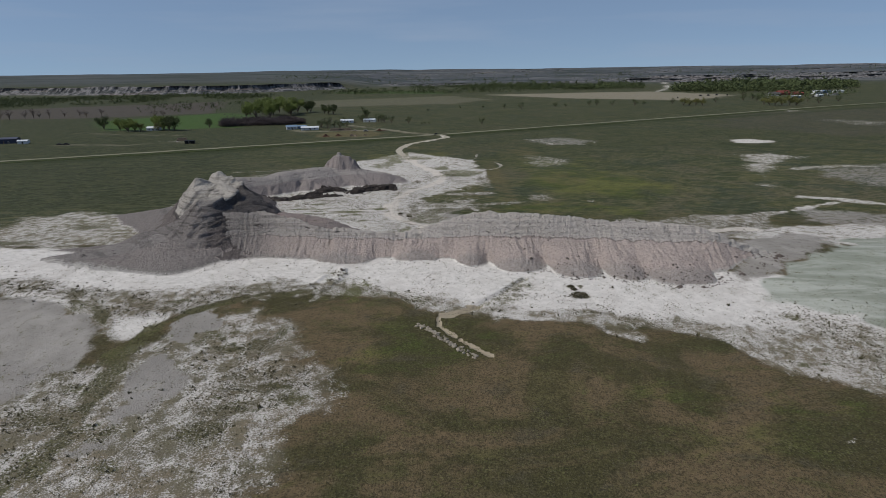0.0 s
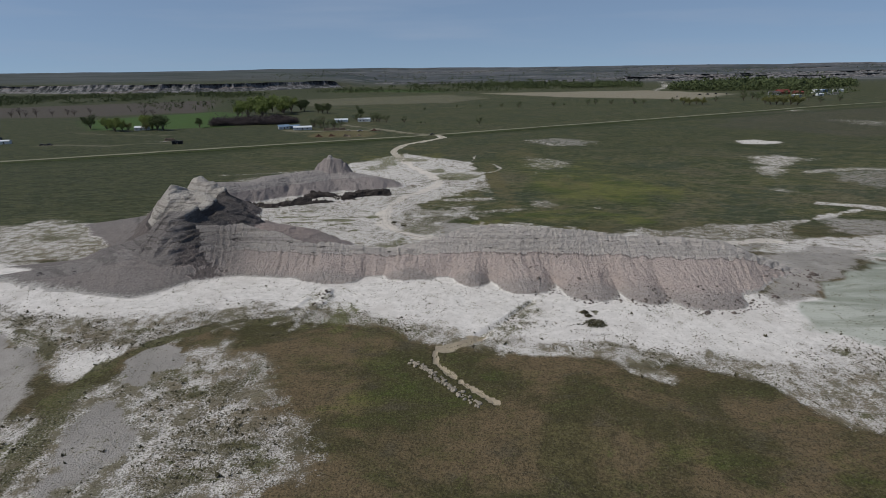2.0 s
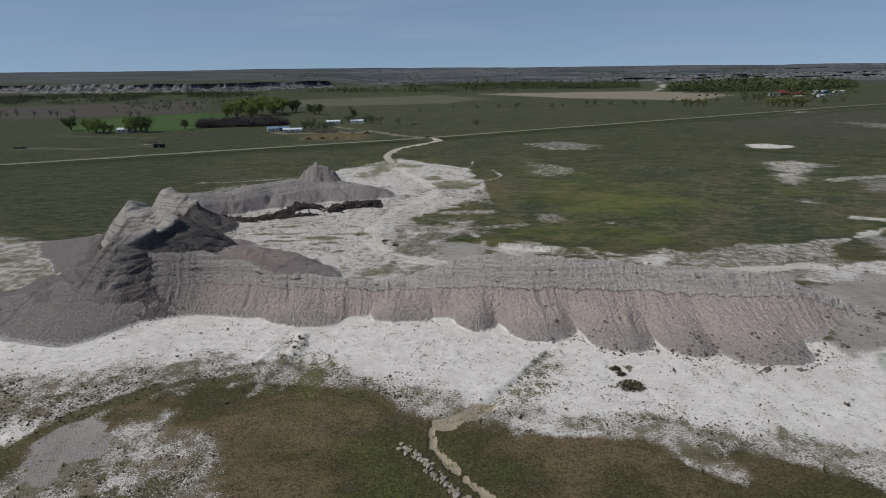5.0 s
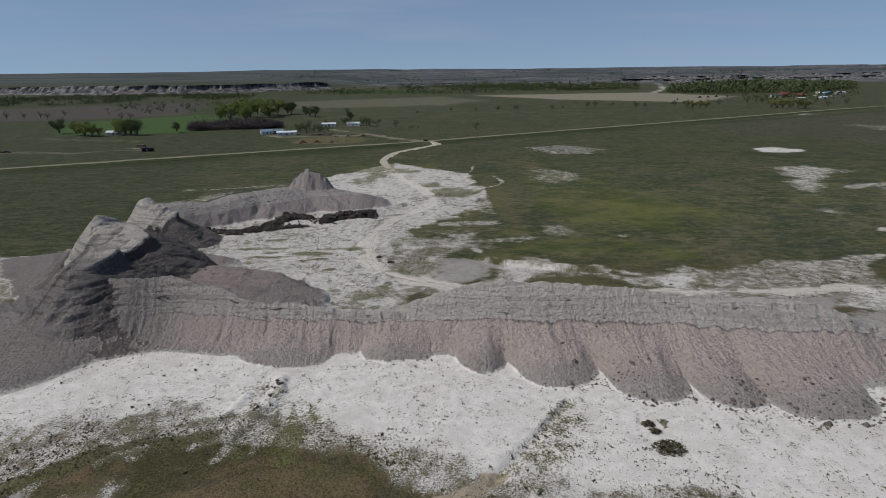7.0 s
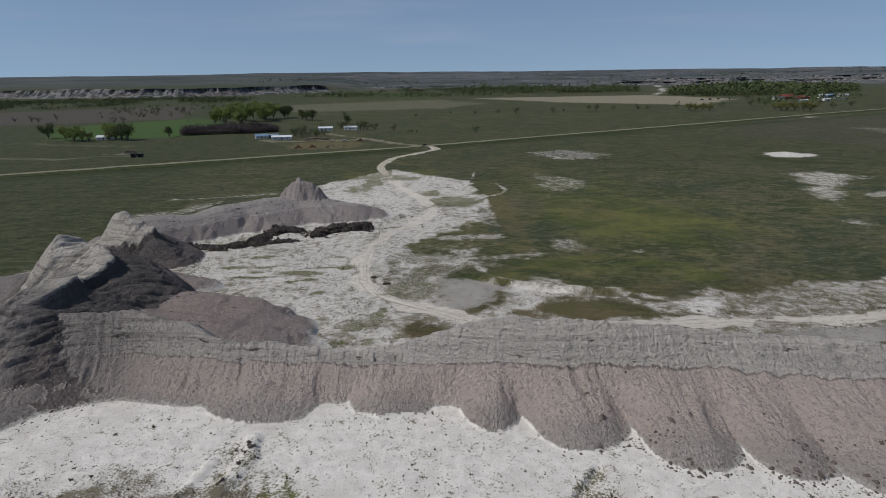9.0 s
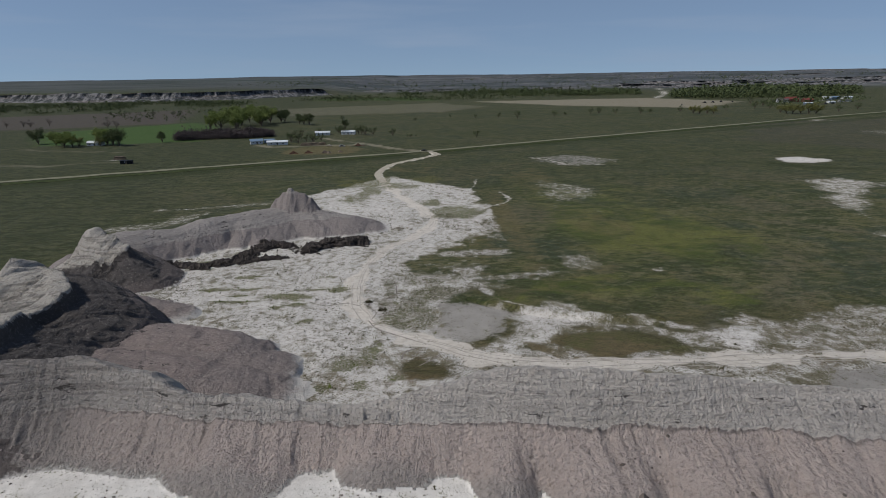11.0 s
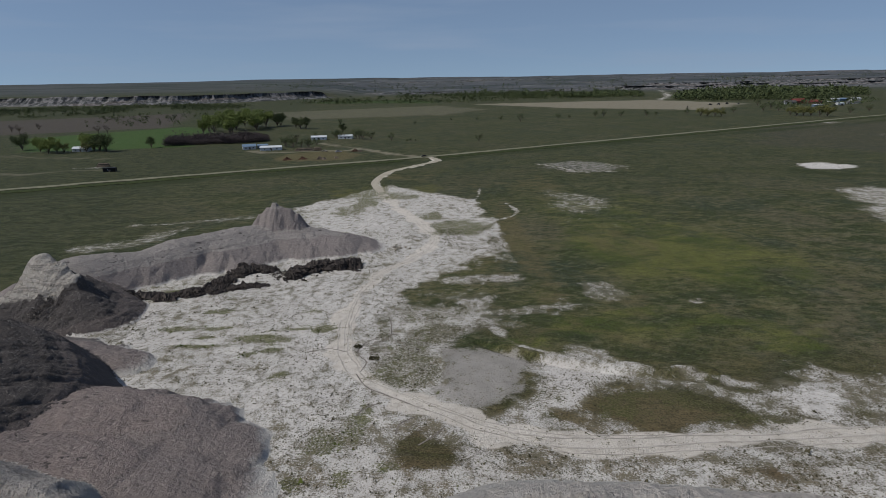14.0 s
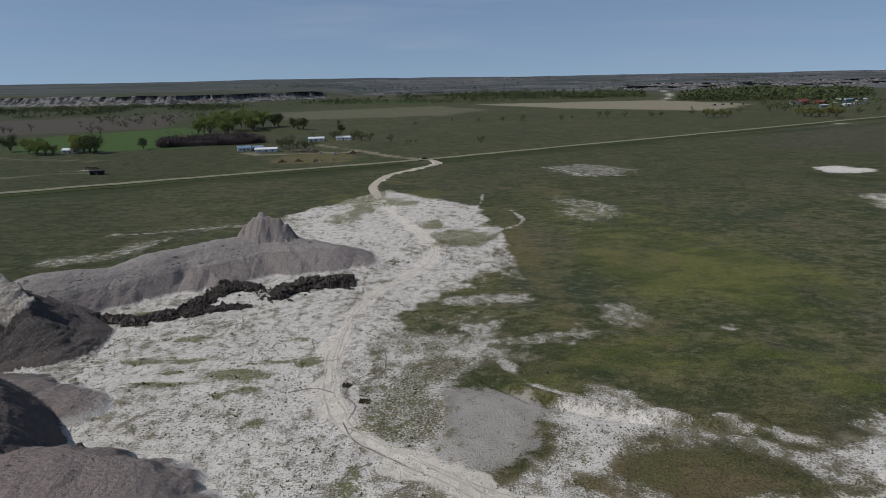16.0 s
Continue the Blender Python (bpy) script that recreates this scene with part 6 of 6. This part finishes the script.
scarp("far_bluff", [(-2300, 2110), (-1800, 2040), (-1413, 1950), (-1078, 1845), (-796, 1795), (-596, 1850), (-354, 2060), (-280, 2160)], 42, 23, BLUFF_ROCK, "distant gullied pale clay bluff under a green upland", 3.0, 3.0)
r = random.Random(9)
for k in range(16):
    y = 2350 + 150 * k + r.uniform(-40, 40)
    x = r.uniform(-250, 500) + (k % 4) * y * 0.22 - y * 0.12
    w = r.uniform(350, 900)
    scarp("far_badland", [(x, y + r.uniform(-60, 60)), (x + w * 0.4, y + r.uniform(-60, 60)), (x + w, y + r.uniform(-60, 60))], 80, r.uniform(3, 6.5), BLUFF_ROCK, "far pale badland ridge near the skyline", 10.0 + k * 1.7, 9.0)
scarp("far_badland", [(700, 2360), (1000, 2330), (1300, 2400), (1650, 2360), (2000, 2420)], 70, 13, BLUFF_ROCK, "far pale badland ridge behind the woodland", 60.0, 7.0)
scarp("far_badland", [(900, 2640), (1300, 2600), (1700, 2700), (2300, 2640)], 70, 15, BLUFF_ROCK, "far pale badland ridge behind the woodland", 71.0, 7.0)


# ---- buildings and yard things ----
WHITE_WALL = plain("white_siding", (0.62, 0.63, 0.64), 0.6, 0.2, 1.0)
GREY_WALL = plain("grey_siding", (0.34, 0.34, 0.35), 0.7, 0.25, 1.0)
BLUE_WALL = plain("blue_metal", (0.12, 0.17, 0.25), 0.5, 0.2, 1.0)
RED_ROOF = plain("red_roof", (0.19, 0.050, 0.042), 0.6, 0.25, 1.0)
WHITE_ROOF = plain("white_metal_roof", (0.66, 0.68, 0.70), 0.4, 0.15, 1.0, 0.2)
DARK_ROOF = plain("dark_shingle", (0.09, 0.085, 0.085), 0.9, 0.3, 2.0)
BLUE_ROOF = plain("blue_roof", (0.16, 0.23, 0.32), 0.5, 0.2, 1.0)
PANE = plain("window_glass", (0.03, 0.035, 0.045), 0.1, 0.1)
DOOR_WOOD = plain("door_paint", (0.20, 0.15, 0.11), 0.6)
TRIM = plain("white_trim", (0.7, 0.7, 0.68), 0.6)
BLACK = plain("black_paint", (0.018, 0.018, 0.02), 0.5)
RUBBER = plain("rubber", (0.02, 0.02, 0.02), 0.9)
RUST = plain("rusty_brown", (0.115, 0.065, 0.045), 0.9, 0.5, 2.0)
WEATHERED = plain("weathered_timber", (0.21, 0.17, 0.13), 0.9, 0.4, 2.0)


def building(name, x, y, turn, length, depth, tall, pitch, wall, roof, label, windows=3):
    """A gabled building: walls, a roof with eaves, a door, and framed windows on both long sides."""
    root = tagged(new(name), label, name.replace("_", " "))
    root.matrix_world = pose(x, y, float(ground_z(x, y)) - 0.05, 0, 0, turn)
    a, b, rise = length / 2, depth / 2, depth / 2 * pitch
    bm = bmesh.new()
    v = [bm.verts.new(p) for p in ((-a, -b, 0), (a, -b, 0), (a, b, 0), (-a, b, 0), (-a, -b, tall), (a, -b, tall), (a, b, tall), (-a, b, tall), (-a, 0, tall + rise), (a, 0, tall + rise))]
    for f in ((0, 1, 5, 4), (2, 3, 7, 6), (1, 2, 6, 9, 5), (3, 0, 4, 8, 7), (3, 2, 1, 0)):
        bm.faces.new([v[k] for k in f])
    part("wall", bm, wall, root)
    bm = bmesh.new()
    e, th = 0.4, 0.16
    section = [(-b - e, tall - e * pitch), (0, tall + rise), (b + e, tall - e * pitch), (b + e, tall - e * pitch + th), (0, tall + rise + th), (-b - e, tall - e * pitch + th)]
    ends = [[bm.verts.new((s * (a + e), py, pz + 0.01)) for py, pz in section] for s in (-1, 1)]
    for k in range(6):
        bm.faces.new((ends[0][k], ends[0][(k + 1) % 6], ends[1][(k + 1) % 6], ends[1][k]))
    bm.faces.new(ends[0][::-1])
    bm.faces.new(ends[1])
    part("roof", bm, roof, root)
    for side in (-1, 1):
        for k in range(windows):
            cx = -a + length * (k + 0.75) / (windows + 0.5)
            y0 = side * b
            win = part("window", boxed(cx - 0.75, cx + 0.75, min(y0, y0 + side * 0.05), max(y0, y0 + side * 0.05), 0.95, 2.1), TRIM, root)
            part("pane", boxed(cx - 0.62, cx + 0.62, min(y0 + side * 0.02, y0 + side * 0.08), max(y0 + side * 0.02, y0 + side * 0.08), 1.08, 1.97), PANE, win)
    part("door", boxed(a * 0.05 - 0.5, a * 0.05 + 0.5, -b - 0.06, -b, 0.05, 2.1), DOOR_WOOD, root)
    return root


building("house", -134, 634, 8, 18, 8, 2.7, 0.28, WHITE_WALL, WHITE_ROOF, "long white mobile home with a pale metal roof")
building("house", -156, 645, 20, 11, 8, 2.8, 0.4, WHITE_WALL, BLUE_ROOF, "white farmhouse with a blue-grey roof beside trees")
building("shed", -146, 652, 15, 9, 6, 2.6, 0.3, BLUE_WALL, BLUE_ROOF, "small blue metal shed behind the farmhouses", 1)
building("house", -107.5, 722, 6, 15, 8, 2.8, 0.3, WHITE_WALL, WHITE_ROOF, "white house with a pale roof along the lane")
building("house", -81, 726, -4, 14, 8, 2.8, 0.3, WHITE_WALL, WHITE_ROOF, "white house half hidden behind small trees")
building("house", -307, 654, 5, 13, 8, 2.8, 0.35, WHITE_WALL, WHITE_ROOF, "white house between roadside trees")
building("shed", -214.5, 519, 5, 8, 3, 2.6, 0.15, BLACK, BLACK, "low black shed standing alone near the road", 1)
building("shed", -392, 545, 12, 22, 9, 4.0, 0.25, plain("slate_metal", (0.06, 0.065, 0.10), 0.6), plain("slate_roof", (0.07, 0.075, 0.11), 0.5), "long dark slate-coloured shed by the road", 2)
building("shed", -372, 540, 12, 8, 6, 2.6, 0.25, WHITE_WALL, WHITE_ROOF, "small white shed beside a long dark one", 1)
building("barn", 719, 1262, 10, 26, 14, 5.0, 0.6, RED_ROOF, RED_ROOF, "red-roofed barn in the far farmyard")
building("barn", 745, 1250, 5, 18, 12, 4.0, 0.5, plain("maroon_wall", (0.16, 0.05, 0.05), 0.7), RED_ROOF, "dark red barn in the far farmyard")
building("house", 690, 1240, -8, 20, 10, 4.0, 0.6, GREY_WALL, DARK_ROOF, "dark-roofed grey house in the far farmyard")
building("house", 815, 1300, 12, 20, 10, 5.0, 0.5, WHITE_WALL, WHITE_ROOF, "tall white farm building with a pale roof")
building("shed", 668, 1126, 6, 15, 7, 4.5, 0.2, BLUE_WALL, WHITE_ROOF, "blue farm shed with a pale roof")
building("shed", 748, 1185, 4, 13, 8, 3.0, 0.3, WHITE_WALL, WHITE_ROOF, "white farm shed near parked machinery")
building("shed", 795, 1216, -5, 20, 8, 3.5, 0.3, GREY_WALL, DARK_ROOF, "grey farm shed with a dark roof")
building("shed", 850, 1330, 8, 24, 10, 4.5, 0.35, BLUE_WALL, BLUE_ROOF, "long blue-roofed shed in the far farmyard")
building("shed", 890, 1345, 0, 20, 10, 4.0, 0.3, WHITE_WALL, WHITE_ROOF, "white metal shed at the farmyard's edge")


def vehicle(x, y, turn, paint, label, name="car", length=4.7, tall=1.6):
    """A parked car: body, cabin with glass, bumpers and four wheels."""
    root = tagged(new(name), label, name)
    root.matrix_world = pose(x, y, float(ground_z(x, y)) + 0.02, 0, 0, turn)
    a = length / 2
    part("body", boxed(-a, a, -0.9, 0.9, 0.35, 0.98, bevel=0.14), paint, root)
    bm = boxed(-a * 0.62, a * 0.42, -0.8, 0.8, 0.97, tall, bevel=0.05)
    for v in bm.verts:
        if v.co.z > 1.2:
            v.co.x *= 0.8
            v.co.y *= 0.86
    cabin = part("cabin", bm, paint, root)
    for s in (-1, 1):
        part("side_window", boxed(-a * 0.5, a * 0.3, s * 0.79 - 0.03, s * 0.79 + 0.03, 1.05, tall - 0.22), PANE, cabin)
    for sx in (-1, 1):
        for sy in (-1, 1):
            bm = bmesh.new()
            bmesh.ops.create_cone(bm, cap_ends=True, segments=14, radius1=0.36, radius2=0.36, depth=0.24, matrix=Matrix.Translation((sx * a * 0.62, sy * 0.82, 0.34)) @ Matrix.Rotation(radians(90), 4, "X"))
            wheel = part("wheel", bm, RUBBER, root)
            bm = bmesh.new()
            bmesh.ops.create_cone(bm, cap_ends=True, segments=10, radius1=0.2, radius2=0.18, depth=0.26, matrix=Matrix.Translation((sx * a * 0.62, sy * 0.82, 0.34)) @ Matrix.Rotation(radians(90), 4, "X"))
            part("rim", bm, GREY_WALL, wheel)


vehicle(-1.0, 563.3, 25, BLACK, "dark car stopped at the road junction")
vehicle(-72, 606, 10, GREY_WALL, "grey pickup parked in the farmyard", "pickup", 5.4, 1.8)
vehicle(-84, 612, -20, plain("faded_paint", (0.30, 0.27, 0.22), 0.6), "old faded car parked in the farmyard")
vehicle(-329, 522, 8, BLACK, "dark car parked by the roadside")
vehicle(-322.5, 521, 8, BLACK, "dark pickup parked by the roadside", "pickup", 5.4, 1.8)
for x, y in ((473, 1190), (548, 1262), (569, 1272), (594, 1288), (610, 1275), (716, 1151), (735, 1160)):
    vehicle(x, y, random.Random(x).uniform(0, 180), BLACK, "dark farm machine parked along the field edge", "truck", 9.0, 3.0)


def timber_pile(x, y, s, material, label, seed):
    """A conical rubble pile, built as a stack of leaning poles."""
    q = random.Random(seed)
    root = tagged(new("timber_pile"), label, "timber pile", "piles in the yard")
    root.location = (x, y, float(ground_z(x, y)) - 0.1)
    bm = bmesh.new()
    for k in range(46):
        a, rad = q.uniform(0, 6.28), s * q.uniform(0.45, 1.25)
        top = Vector((q.gauss(0, 0.3), q.gauss(0, 0.3), s * q.uniform(0.35, 0.75)))
        limb(bm, (math.cos(a) * rad, math.sin(a) * rad, 0), top, 0.26, 0.16)
    part("poles", bm, material, root)


for x, y, s, m in ((-104.6, 563, 3.4, RUST), (-93.4, 565, 3.2, RUST), (-80, 563, 3.0, BARK), (-77, 562, 2.2, WEATHERED), (-68.3, 568, 2.0, WEATHERED), (-58.8, 612, 3.4, RUST), (-54, 610, 2.0, BARK)):
    timber_pile(x, y, s, m, "rust-brown conical pile of leaning poles in the yard" if m is RUST else "dark conical pile of old poles in the yard", int(abs(x)))


def stack(x, y, turn, length, label):
    """A long low stack of timber with a sagging top."""
    q = random.Random(int(x))
    root = tagged(new("timber_stack"), label, "timber stack")
    root.matrix_world = pose(x, y, float(ground_z(x, y)) - 0.05, 0, 0, turn)
    bm = bmesh.new()
    for k in range(40):
        h, o = q.uniform(0.1, 2.6), q.uniform(-1, 1)
        half = length / 2 * (1 - 0.25 * h / 2.6) * q.uniform(0.7, 1)
        limb(bm, (-half, o * (1.8 - 0.5 * h), h), (half, o * (1.8 - 0.5 * h) + q.uniform(-0.3, 0.3), h + q.uniform(-0.2, 0.2)), 0.2, 0.16)
    part("logs", bm, WEATHERED, root)


stack(-103, 622, 4, 18, "long low stack of weathered timber beside the lane")
stack(-92, 623, -6, 8, "short stack of weathered timber beside the lane")
stack(-232, 545, 10, 10, "weathered timber scraps lying in the pasture")
